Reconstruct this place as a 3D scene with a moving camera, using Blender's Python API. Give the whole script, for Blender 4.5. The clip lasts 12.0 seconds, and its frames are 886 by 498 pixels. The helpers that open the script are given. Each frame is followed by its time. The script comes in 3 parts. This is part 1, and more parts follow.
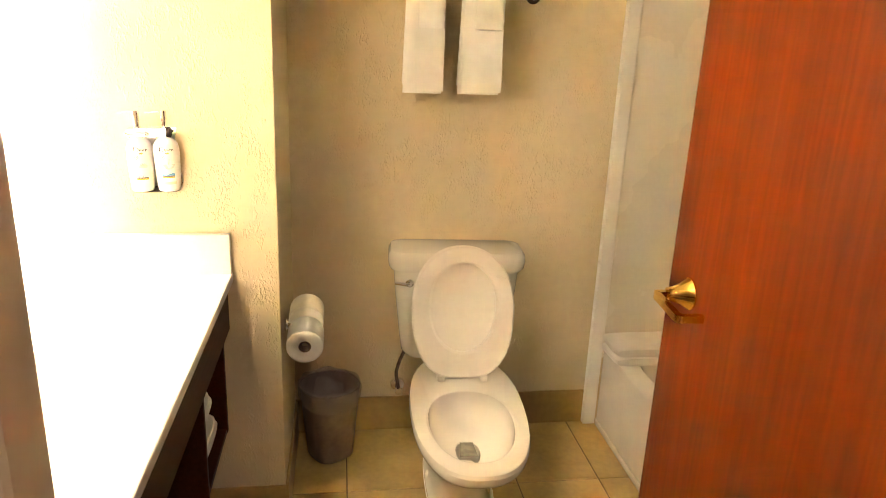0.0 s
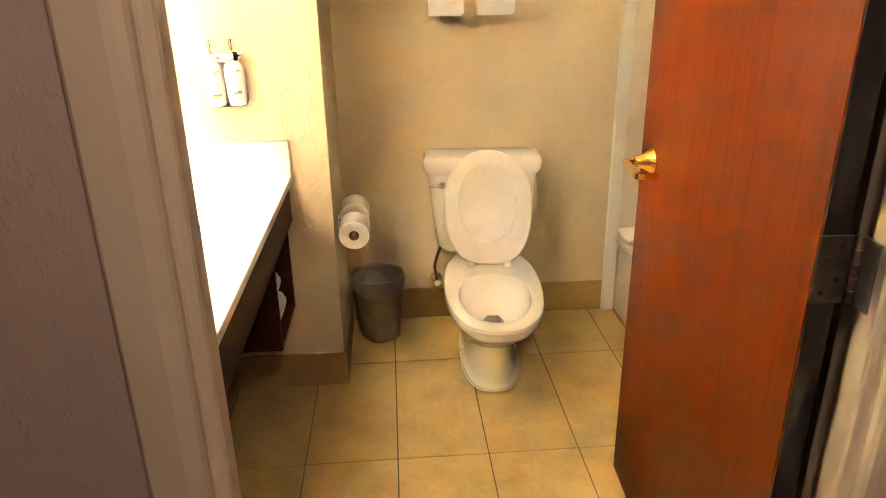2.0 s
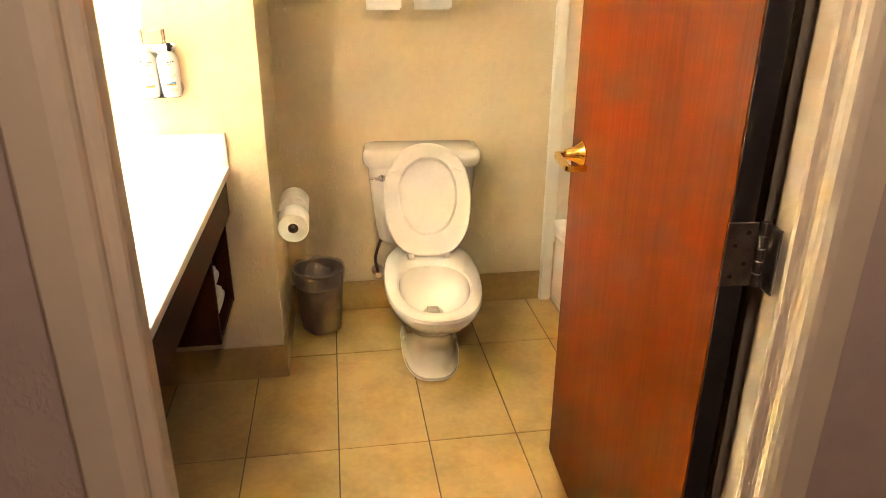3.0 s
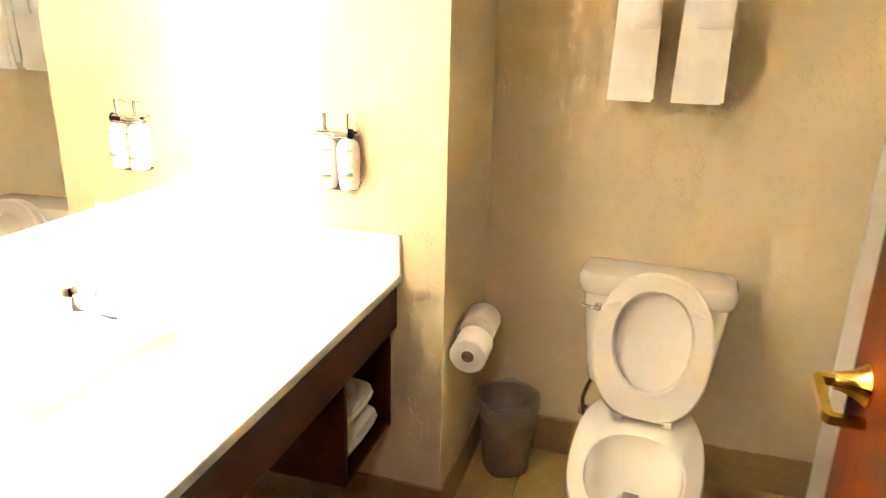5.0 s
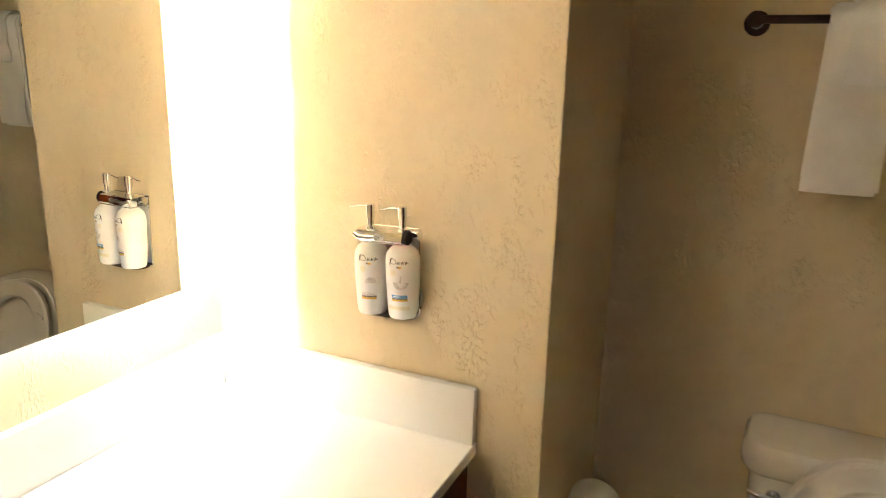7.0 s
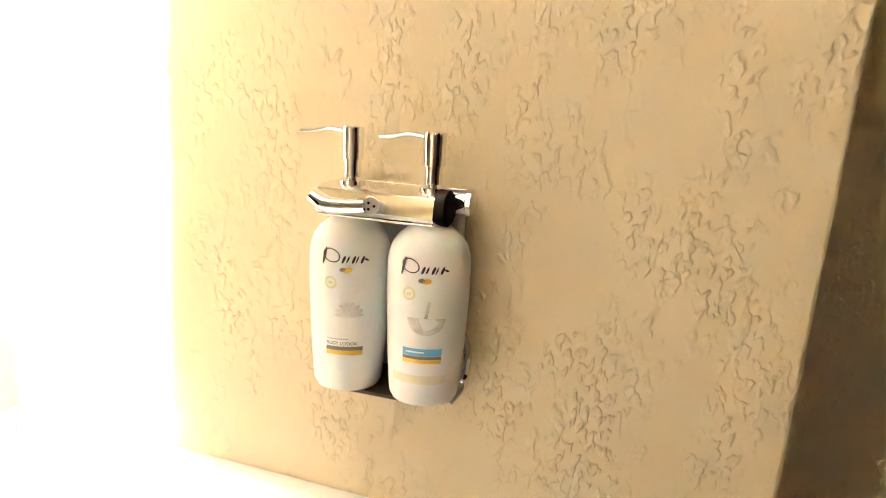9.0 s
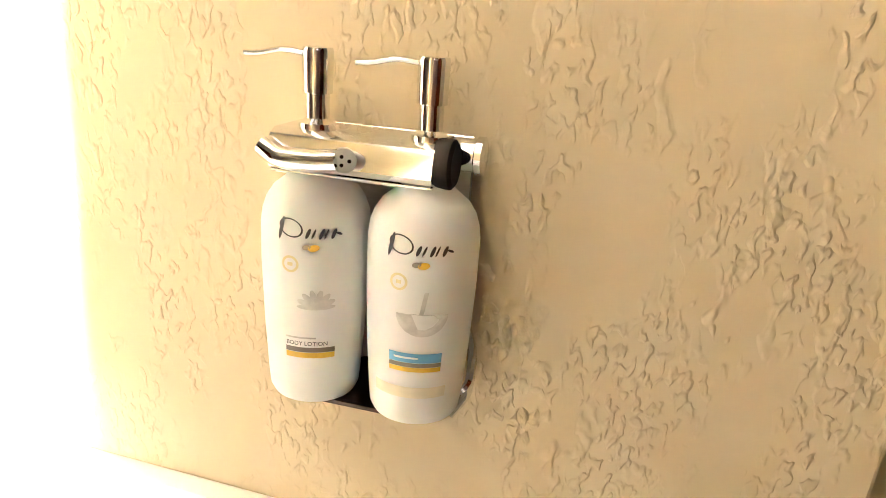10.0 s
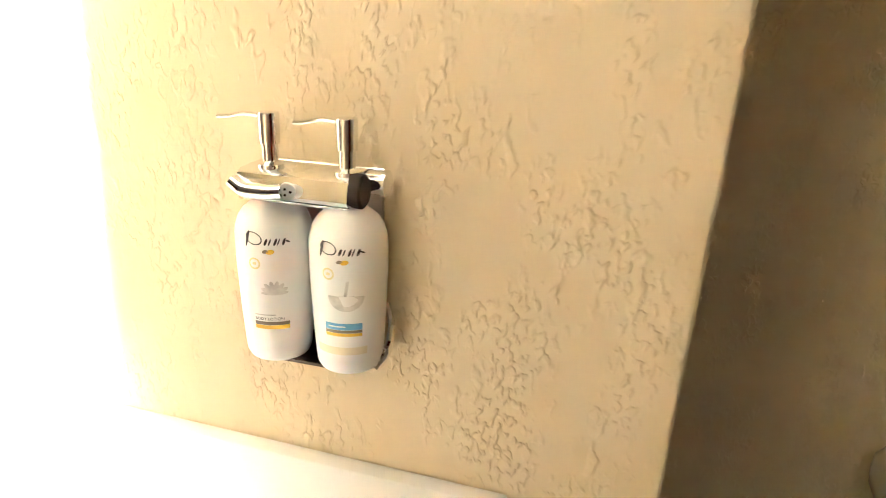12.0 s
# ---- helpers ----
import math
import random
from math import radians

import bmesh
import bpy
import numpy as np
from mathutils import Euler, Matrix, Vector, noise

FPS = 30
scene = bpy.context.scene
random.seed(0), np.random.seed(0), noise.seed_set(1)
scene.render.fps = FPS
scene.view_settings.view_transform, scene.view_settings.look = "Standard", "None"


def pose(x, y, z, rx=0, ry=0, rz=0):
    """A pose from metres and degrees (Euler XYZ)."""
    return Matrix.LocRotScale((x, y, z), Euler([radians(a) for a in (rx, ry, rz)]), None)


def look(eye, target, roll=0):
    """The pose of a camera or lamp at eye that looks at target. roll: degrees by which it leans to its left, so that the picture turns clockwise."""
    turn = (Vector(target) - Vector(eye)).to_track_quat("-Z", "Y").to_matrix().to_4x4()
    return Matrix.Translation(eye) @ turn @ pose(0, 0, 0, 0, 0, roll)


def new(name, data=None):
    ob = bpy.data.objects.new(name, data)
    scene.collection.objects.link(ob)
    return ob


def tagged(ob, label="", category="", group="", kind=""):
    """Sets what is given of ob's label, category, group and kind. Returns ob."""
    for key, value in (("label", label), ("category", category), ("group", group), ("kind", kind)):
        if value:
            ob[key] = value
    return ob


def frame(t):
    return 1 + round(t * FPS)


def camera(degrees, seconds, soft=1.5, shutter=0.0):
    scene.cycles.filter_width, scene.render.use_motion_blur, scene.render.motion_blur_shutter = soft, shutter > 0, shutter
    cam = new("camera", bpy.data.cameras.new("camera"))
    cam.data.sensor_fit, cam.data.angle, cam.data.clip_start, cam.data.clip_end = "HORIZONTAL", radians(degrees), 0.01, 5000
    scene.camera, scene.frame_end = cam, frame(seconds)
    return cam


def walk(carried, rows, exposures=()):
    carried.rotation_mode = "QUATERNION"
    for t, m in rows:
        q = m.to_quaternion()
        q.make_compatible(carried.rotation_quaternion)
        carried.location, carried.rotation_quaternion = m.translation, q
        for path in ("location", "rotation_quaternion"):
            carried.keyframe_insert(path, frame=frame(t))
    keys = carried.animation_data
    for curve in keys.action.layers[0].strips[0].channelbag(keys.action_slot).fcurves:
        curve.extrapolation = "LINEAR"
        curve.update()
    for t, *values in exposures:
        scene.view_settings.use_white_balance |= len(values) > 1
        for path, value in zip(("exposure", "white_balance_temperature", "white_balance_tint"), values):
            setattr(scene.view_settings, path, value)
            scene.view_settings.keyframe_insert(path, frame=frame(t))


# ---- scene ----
cam = camera(64.9, 12.0, soft=0.8, shutter=0.4)
PATH = [
    (0, (0.177, -1.964, 1.542), (0.468, -0.074, 0.955), 2.4),
    (0.5, (0.283, -2.067, 1.533), (0.518, -0.183, 0.904), 1.3),
    (1, (0.35, -2.183, 1.518), (0.545, -0.302, 0.866), 1.0),
    (1.5, (0.283, -2.295, 1.516), (0.415, -0.419, 0.835), -0.4),
    (2, (0.226, -2.404, 1.511), (0.356, -0.55, 0.772), -1.0),
    (2.5, (0.229, -2.453, 1.517), (0.491, -0.62, 0.761), 0.1),
    (2.7, (0.223, -2.456, 1.516), (0.513, -0.629, 0.754), 0.4),
    (4.3, (0.489, -2.087, 1.524), (0.353, -0.206, 0.856), 1.9),
    (4.5, (0.506, -2.0, 1.549), (0.21, -0.135, 0.889), 2.6),
    (5, (0.531, -1.811, 1.573), (-0.011, 0.01, 0.949), 1.3),
    (5.5, (0.529, -1.66, 1.581), (-0.134, 0.116, 0.945), 0.1),
    (6, (0.545, -1.505, 1.574), (-0.203, 0.257, 0.996), 0.4),
    (6.5, (0.458, -1.326, 1.552), (-0.309, 0.449, 1.041), 0.3),
    (7, (0.312, -1.153, 1.571), (-0.492, 0.609, 1.073), 1.4),
    (7.2, (0.269, -1.095, 1.576), (-0.54, 0.663, 1.072), 1.4),
    (8.8, (-0.06, -0.574, 1.399), (-0.755, 1.237, 0.911), 2.8),
    (9, (-0.11, -0.537, 1.359), (-0.701, 1.318, 0.903), 4.2),
    (9.5, (-0.178, -0.446, 1.35), (-0.624, 1.406, 0.739), 5.4),
    (10, (-0.177, -0.408, 1.348), (-0.627, 1.431, 0.704), 5.3),
    (10.5, (-0.172, -0.406, 1.352), (-0.617, 1.426, 0.686), 5.1),
    (11, (-0.175, -0.416, 1.358), (-0.588, 1.423, 0.689), 5.5),
    (11.5, (-0.168, -0.443, 1.366), (-0.547, 1.407, 0.707), 5.7),
    (12, (-0.064, -0.536, 1.421), (-0.553, 1.274, 0.726), 3.2),
]
walk(cam, [(t, look(eye, target, roll)) for t, eye, target, roll in PATH],
     [(0.0, 2.75, 6400, 11), (1.5, 2.75, 6400, 12), (2.7, 3.15, 6400, 11), (4.3, 2.95, 6250, 12), (4.9, 3.05, 6100, 10), (5.5, 1.9, 6050, 11), (6.0, 1.5, 6000, 11), (6.5, 1.35, 5950, 11),
      (7.2, 1.2, 5850, 11), (9.0, 1.25, 5650, 10), (9.6, 1.22, 5650, 11), (11.4, 1.35, 5600, 11), (12.0, 1.45, 5550, 10)])

# ---- world and lamps ----
world = bpy.data.worlds.new("world")
scene.world = world
world.use_nodes = True
world.node_tree.nodes["Background"].inputs[0].default_value = (0.02, 0.018, 0.015, 1)
world.node_tree.nodes["Background"].inputs[1].default_value = 0.2

WARM = (1.0, 0.985, 0.945)
LED_POWER = 660.0
HALL_FILL_POWER = 10.5


# ---- materials ----
def material(name, color, rough=0.5, metal=0.0, vary=0.08, scale=6.0, fine=60.0, bump=0.0, bump_scale=200.0, coat=0.0, tint=None, sheen=0.0, per_piece=0.0, sub=0.0):
    """A surface with soft stains at two scales, uneven gloss and fine relief."""
    m = bpy.data.materials.new(name)
    m.use_nodes = True
    n, l = m.node_tree.nodes, m.node_tree.links
    b = n["Principled BSDF"]
    co = n.new("ShaderNodeTexCoord")
    big, small = n.new("ShaderNodeTexNoise"), n.new("ShaderNodeTexNoise")
    big.inputs["Scale"].default_value, small.inputs["Scale"].default_value = scale, fine
    big.inputs["Detail"].default_value = 4
    for t in (big, small):
        l.new(co.outputs["Object"], t.inputs["Vector"])
    mix = n.new("ShaderNodeMix")
    mix.data_type = "RGBA"
    dark = tint or tuple(c * (1 - 3 * vary) for c in color)
    mix.inputs["A"].default_value, mix.inputs["B"].default_value = (*dark, 1), (*[min(1, c * (1 + vary)) for c in color], 1)
    ramp = n.new("ShaderNodeMapRange")
    ramp.inputs["From Min"].default_value, ramp.inputs["From Max"].default_value = 0.25, 0.65
    add = n.new("ShaderNodeMath")
    add.operation = "MULTIPLY_ADD"
    add.inputs[1].default_value = 0.35
    sub_ = n.new("ShaderNodeMath")
    sub_.operation = "SUBTRACT"
    sub_.inputs[1].default_value = 0.17
    l.new(small.outputs["Fac"], add.inputs[0])
    l.new(big.outputs["Fac"], add.inputs[2])
    l.new(add.outputs[0], sub_.inputs[0])
    l.new(sub_.outputs[0], ramp.inputs["Value"])
    l.new(ramp.outputs[0], mix.inputs["Factor"])
    out = mix.outputs["Result"]
    if per_piece:
        info, hsv, mr = n.new("ShaderNodeObjectInfo"), n.new("ShaderNodeHueSaturation"), n.new("ShaderNodeMapRange")
        mr.inputs["To Min"].default_value, mr.inputs["To Max"].default_value = 1 - per_piece, 1 + per_piece
        l.new(info.outputs["Random"], mr.inputs["Value"])
        l.new(mr.outputs[0], hsv.inputs["Value"])
        l.new(out, hsv.inputs["Color"])
        out = hsv.outputs["Color"]
    l.new(out, b.inputs["Base Color"])
    rr = n.new("ShaderNodeMapRange")
    rr.inputs["To Min"].default_value, rr.inputs["To Max"].default_value = max(0.02, rough * 0.8), min(1, rough * 1.2)
    l.new(big.outputs["Fac"], rr.inputs["Value"])
    l.new(rr.outputs[0], b.inputs["Roughness"])
    b.inputs["Metallic"].default_value = metal
    b.inputs["Coat Weight"].default_value = coat
    b.inputs["Coat Roughness"].default_value = 0.15
    b.inputs["Sheen Weight"].default_value = sheen
    b.inputs["Subsurface Weight"].default_value = sub
    if bump:
        bt, bp = n.new("ShaderNodeTexNoise"), n.new("ShaderNodeBump")
        bt.inputs["Scale"].default_value, bt.inputs["Detail"].default_value = bump_scale, 3
        bp.inputs["Distance"].default_value, bp.inputs["Strength"].default_value = bump, 0.6
        l.new(co.outputs["Object"], bt.inputs["Vector"])
        l.new(bt.outputs["Fac"], bp.inputs["Height"])
        l.new(bp.outputs["Normal"], b.inputs["Normal"])
    return m


def knockdown_plaster(name, color, rough=0.75, depth=0.0022):
    """Painted drywall with a trowelled splatter texture: flattened islands with ragged raised rims."""
    m = material(name, color, rough, vary=0.03, scale=2.5, fine=30)
    n, l = m.node_tree.nodes, m.node_tree.links
    co, mp = n.new("ShaderNodeTexCoord"), n.new("ShaderNodeMapping")
    mp.inputs["Scale"].default_value = (1.0, 1.0, 0.55)
    l.new(co.outputs["Object"], mp.inputs["Vector"])

    def dabs(scale, lo, hi, detail):
        """Flattened raised dabs with soft rims."""
        t, mr = n.new("ShaderNodeTexNoise"), n.new("ShaderNodeMapRange")
        t.inputs["Scale"].default_value, t.inputs["Detail"].default_value, t.inputs["Distortion"].default_value = scale, detail, 0.35
        l.new(mp.outputs[0], t.inputs["Vector"])
        mr.interpolation_type = "SMOOTHSTEP"
        l.new(t.outputs["Fac"], mr.inputs["Value"])
        mr.inputs["From Min"].default_value, mr.inputs["From Max"].default_value = lo, hi
        return mr.outputs[0]

    def masked(value, scale, lo, hi):
        p, pr, mul = n.new("ShaderNodeTexNoise"), n.new("ShaderNodeMapRange"), n.new("ShaderNodeMath")
        p.inputs["Scale"].default_value = scale
        pr.inputs["From Min"].default_value, pr.inputs["From Max"].default_value = lo, hi
        l.new(mp.outputs[0], p.inputs["Vector"])
        l.new(p.outputs["Fac"], pr.inputs["Value"])
        mul.operation = "MULTIPLY"
        l.new(value, mul.inputs[0])
        l.new(pr.outputs[0], mul.inputs[1])
        return mul.outputs[0]

    mul = n.new("ShaderNodeMath")
    mul.operation = "ADD"
    l.new(masked(dabs(150, 0.50, 0.64, 1.2), 17, 0.47, 0.61), mul.inputs[0])
    l.new(masked(dabs(72, 0.54, 0.66, 2.0), 11, 0.47, 0.62), mul.inputs[1])
    bp = n.new("ShaderNodeBump")
    bp.inputs["Distance"].default_value, bp.inputs["Strength"].default_value = depth, 0.55
    l.new(mul.outputs[0], bp.inputs["Height"])
    l.new(bp.outputs["Normal"], n["Principled BSDF"].inputs["Normal"])
    return m


def wood(name, dark, light, rough, axis, scale=1.0, coat=0.3):
    """Stained veneer whose grain runs along one axis."""
    m = bpy.data.materials.new(name)
    m.use_nodes = True
    n, l = m.node_tree.nodes, m.node_tree.links
    b = n["Principled BSDF"]
    co, mp = n.new("ShaderNodeTexCoord"), n.new("ShaderNodeMapping")
    stretch = [38 * scale] * 3
    stretch[axis] = 1.6 * scale
    mp.inputs["Scale"].default_value = stretch
    l.new(co.outputs["Object"], mp.inputs["Vector"])
    grain, wide = n.new("ShaderNodeTexNoise"), n.new("ShaderNodeTexNoise")
    grain.inputs["Scale"].default_value, grain.inputs["Detail"].default_value = 2.2, 6
    grain.inputs["Distortion"].default_value = 0.6
    wide.inputs["Scale"].default_value, wide.inputs["Detail"].default_value = 0.22, 3
    l.new(mp.outputs[0], grain.inputs["Vector"])
    l.new(mp.outputs[0], wide.inputs["Vector"])
    ad = n.new("ShaderNodeMath")
    ad.operation = "MULTIPLY_ADD"
    ad.inputs[1].default_value = 0.55
    l.new(grain.outputs["Fac"], ad.inputs[0])
    hf = n.new("ShaderNodeMath")
    hf.operation = "MULTIPLY"
    hf.inputs[1].default_value = 0.45
    l.new(wide.outputs["Fac"], hf.inputs[0])
    l.new(hf.outputs[0], ad.inputs[2])
    ramp = n.new("ShaderNodeValToRGB")
    ramp.color_ramp.elements[0].position, ramp.color_ramp.elements[1].position = 0.28, 0.72
    ramp.color_ramp.elements[0].color, ramp.color_ramp.elements[1].color = (*dark, 1), (*light, 1)
    l.new(ad.outputs[0], ramp.inputs["Fac"])
    l.new(ramp.outputs["Color"], b.inputs["Base Color"])
    b.inputs["Specular IOR Level"].default_value = 0.06
    b.inputs["Roughness"].default_value, b.inputs["Coat Weight"].default_value, b.inputs["Coat Roughness"].default_value = rough, coat, 0.25
    bp = n.new("ShaderNodeBump")
    bp.inputs["Distance"].default_value, bp.inputs["Strength"].default_value = 0.0006, 0.4
    l.new(grain.outputs["Fac"], bp.inputs["Height"])
    l.new(bp.outputs["Normal"], b.inputs["Normal"])
    return m


def glowing(name, color, strength):
    m = bpy.data.materials.new(name)
    m.use_nodes = True
    b = m.node_tree.nodes["Principled BSDF"]
    b.inputs["Base Color"].default_value = (0.9, 0.9, 0.9, 1)
    b.inputs["Emission Color"].default_value, b.inputs["Emission Strength"].default_value = (*color, 1), strength
    return m


M_WALL = knockdown_plaster("beige_wall_paint", (0.65, 0.525, 0.335))
M_HALLWALL = knockdown_plaster("hall_wall_paint", (0.44, 0.33, 0.27), depth=0.0008)
M_CEIL = material("ceiling_paint", (0.66, 0.60, 0.50), 0.85, vary=0.03, bump=0.002, bump_scale=120)
M_TILE = material("floor_tile", (0.44, 0.290, 0.098), 0.38, vary=0.10, scale=5, fine=45, bump=0.0006, bump_scale=90, per_piece=0.05)
M_GROUT = material("grout", (0.12, 0.075, 0.04), 0.9, vary=0.1, scale=12, bump=0.001, bump_scale=300)
M_BASE = material("base_tile", (0.36, 0.225, 0.075), 0.42, vary=0.08, scale=5, fine=40, bump=0.0005, bump_scale=80)
M_CARPET = material("hall_carpet", (0.16, 0.10, 0.07), 0.95, vary=0.15, scale=20, fine=400, bump=0.004, bump_scale=700)
M_FRAME = material("frame_paint", (0.62, 0.50, 0.35), 0.55, vary=0.02, scale=3, fine=30)
M_DOOR = wood("red_stained_veneer", (0.050, 0.0068, 0.0004), (0.105, 0.0165, 0.0008), 0.42, 2, coat=0.0)
# near-black colour paints the shade on the door's edges
M_EDGESHADE = material("door_edge_shade", (0.008, 0.004, 0.003), 0.6, vary=0.1, scale=8)
M_DARKWOOD = wood("dark_mahogany", (0.026, 0.0065, 0.003), (0.062, 0.0145, 0.006), 0.45, 1, coat=0.05)
M_COUNTER = material("cream_solid_surface", (0.85, 0.82, 0.76), 0.30, vary=0.006, scale=9, fine=300)
M_BASIN = material("basin_ceramic", (0.80, 0.75, 0.66), 0.14, vary=0.005, scale=6, coat=0.5)
M_CERAMIC = material("toilet_ceramic", (0.80, 0.75, 0.66), 0.10, vary=0.008, scale=5, coat=0.6)
M_SEAT = material("seat_plastic", (0.80, 0.74, 0.66), 0.30, vary=0.02, scale=6)
M_CHROME = material("chrome", (0.82, 0.82, 0.82), 0.07, 1.0, vary=0.03, scale=30)
M_SATIN = material("satin_chrome", (0.80, 0.78, 0.74), 0.45, 0.6, vary=0.03, scale=40)
# hinge steel, darkened so that its colour holds the shade there
M_STEEL = material("shaded_brushed_steel", (0.20, 0.17, 0.15), 0.45, 1.0, vary=0.12, scale=30, fine=300)
M_BRASS = material("polished_brass", (0.83, 0.56, 0.12), 0.14, 1.0, vary=0.06, scale=40)
M_BRONZE = material("dark_bronze", (0.06, 0.04, 0.03), 0.35, 0.8, vary=0.1, scale=30)
M_BLACKPLASTIC = material("dark_plastic", (0.014, 0.010, 0.008), 0.65, vary=0.1, scale=15)
M_BLACKPLASTIC.node_tree.nodes["Principled BSDF"].inputs["Specular IOR Level"].default_value = 0.12
M_TOWEL = material("white_terry", (0.82, 0.79, 0.73), 0.95, vary=0.04, scale=10, fine=350, bump=0.003, bump_scale=650, sheen=0.5)
M_PAPER = material("toilet_paper", (0.83, 0.80, 0.74), 0.95, vary=0.03, scale=20, bump=0.001, bump_scale=350)
M_CARD = material("brown_cardboard", (0.20, 0.12, 0.06), 0.9, vary=0.1, scale=30)
M_BIN = material("grey_brown_bin_plastic", (0.17, 0.115, 0.080), 0.42, vary=0.12, scale=10, bump=0.0006, bump_scale=160)
M_LINER = material("thin_liner_film", (0.72, 0.66, 0.58), 0.22, vary=0.05, scale=30)
M_LINER.node_tree.nodes["Principled BSDF"].inputs["Alpha"].default_value = 0.28
M_TUB = material("tub_acrylic", (0.80, 0.76, 0.68), 0.18, vary=0.02, scale=5, coat=0.4)
M_SURROUND = material("surround_panel", (0.84, 0.78, 0.66), 0.28, vary=0.02, scale=3)
M_TRIM = material("white_vinyl_trim", (0.86, 0.82, 0.74), 0.35, vary=0.02, scale=5)
M_BOTTLE = material("white_bottle_plastic", (0.93, 0.91, 0.87), 0.34, vary=0.015, scale=12, sub=0.05)
M_INK = material("dark_print", (0.03, 0.022, 0.03), 0.4, vary=0.05)
M_GOLD = material("gold_print", (0.80, 0.50, 0.04), 0.4, vary=0.06, scale=40)
M_PALE = material("pale_gold_print", (0.80, 0.70, 0.38), 0.4, vary=0.06, scale=40)
M_GREY = material("grey_print", (0.71, 0.68, 0.63), 0.45, vary=0.12, scale=90)
M_CREAMBAND = material("cream_band", (0.88, 0.80, 0.60), 0.4, vary=0.03, scale=60)
M_TAUPE = material("taupe_print", (0.24, 0.20, 0.15), 0.45, vary=0.08, scale=60)
M_BLUE = material("blue_print", (0.16, 0.42, 0.68), 0.4, vary=0.06, scale=60)
M_HOSE = material("braided_hose", (0.12, 0.08, 0.06), 0.4, 0.5, vary=0.15, scale=60, fine=500)
M_LED = glowing("led_strip", WARM, LED_POWER * 0.5)
M_LED_LOW = glowing("lower_led_strip", WARM, LED_POWER * 0.030)
M_LED_TOP = glowing("upper_led_strip", WARM, LED_POWER * 1.10)
M_LED_NEAR = glowing("door_side_led_strip", WARM, LED_POWER * 0.20)
# glow of the added hall fill lamp, which stays out of view
M_HALLFILL = glowing("hall_fill_diffuser", (1.0, 0.80, 0.66), HALL_FILL_POWER)
M_MIRROR = bpy.data.materials.new("mirror_silver")
M_MIRROR.use_nodes = True
_b = M_MIRROR.node_tree.nodes["Principled BSDF"]
_b.inputs["Base Color"].default_value, _b.inputs["Metallic"].default_value, _b.inputs["Roughness"].default_value = (0.86, 0.88, 0.86, 1), 1.0, 0.005


# ---- mesh helpers ----
def part(name, bm, mat, parent=None, label="", smooth=True, at=None):
    """Links a bmesh as one mesh object under a thing or a part."""
    me = bpy.data.meshes.new(name)
    bmesh.ops.recalc_face_normals(bm, faces=bm.faces[:])
    if smooth:
        for f in bm.faces:
            f.smooth = True
        for e in bm.edges:
            if len(e.link_faces) == 2 and e.calc_face_angle(0) > 0.6:
                e.smooth = False
    bm.to_mesh(me)
    bm.free()
    me.materials.append(mat)
    ob = new(name, me)
    ob.parent = parent
    if at is not None:
        ob.matrix_basis = at
    if label:
        tagged(ob, label)
    return ob


def thing(name, m=None, label="", category="", group="", kind=""):
    ob = new(name)
    ob.empty_display_size = 0.05
    if m is not None:
        ob.matrix_basis = m
    return tagged(ob, label, category, group, kind)


def reshape(top, sx, sy, sz, z0=0.0):
    """Fits a thing's parts to its true size, about its foot."""
    m = Matrix.Translation((0, 0, z0)) @ Matrix.Diagonal((sx, sy, sz, 1)) @ Matrix.Translation((0, 0, -z0))
    for ob in top.children_recursive:
        ob.data.transform(m)


def box(x0, y0, z0, x1, y1, z1, bevel=0.0, seg=2, bm=None):
    own = bmesh.new()
    bmesh.ops.create_cube(own, size=1.0, matrix=Matrix.Translation(((x0 + x1) / 2, (y0 + y1) / 2, (z0 + z1) / 2)) @ Matrix.Diagonal((abs(x1 - x0), abs(y1 - y0), abs(z1 - z0), 1)))
    if bevel:
        bmesh.ops.bevel(own, geom=own.edges[:], offset=bevel, segments=seg, affect="EDGES", profile=0.5)
    return merged(bm, own)


def merged(bm, own):
    if bm is None:
        return own
    tmp = bpy.data.meshes.new("tmp")
    own.to_mesh(tmp)
    own.free()
    bm.from_mesh(tmp)
    bpy.data.meshes.remove(tmp)
    return bm


def loft(rings, caps=(True, True), bm=None):
    """Skins closed rings of equal length, in order."""
    own = bmesh.new()
    rows = [[own.verts.new(p) for p in r] for r in rings]
    for a, b in zip(rows, rows[1:]):
        for i in range(len(a)):
            j = (i + 1) % len(a)
            own.faces.new((a[i], a[j], b[j], b[i]))
    if caps[0]:
        own.faces.new(rows[0][::-1])
    if caps[1]:
        own.faces.new(rows[-1])
    return merged(bm, own)


def lathe(profile, seg=32, m=Matrix(), bm=None, caps=(True, True)):
    """Turns (radius, height) pairs about z."""
    rings = [[m @ Vector((r * math.cos(2 * math.pi * k / seg), r * math.sin(2 * math.pi * k / seg), h)) for k in range(seg)] for r, h in profile]
    return loft(rings, caps, bm)


def tube(points, r, seg=12, bm=None, flat=1.0, phase=0.0):
    """A round or flattened bar along a line of points."""
    pts = [Vector(p) for p in points]
    rings = []
    for i, p in enumerate(pts):
        d = (pts[min(i + 1, len(pts) - 1)] - pts[max(i - 1, 0)]).normalized()
        up = Vector((0, 0, 1)) if abs(d.z) < 0.9 else Vector((0, 1, 0))
        s = d.cross(up).normalized()
        u = s.cross(d)
        rings.append([p + r * (math.cos(2 * math.pi * k / seg + phase) * s + flat * math.sin(2 * math.pi * k / seg + phase) * u) for k in range(seg)])
    return loft(rings, (True, True), bm)


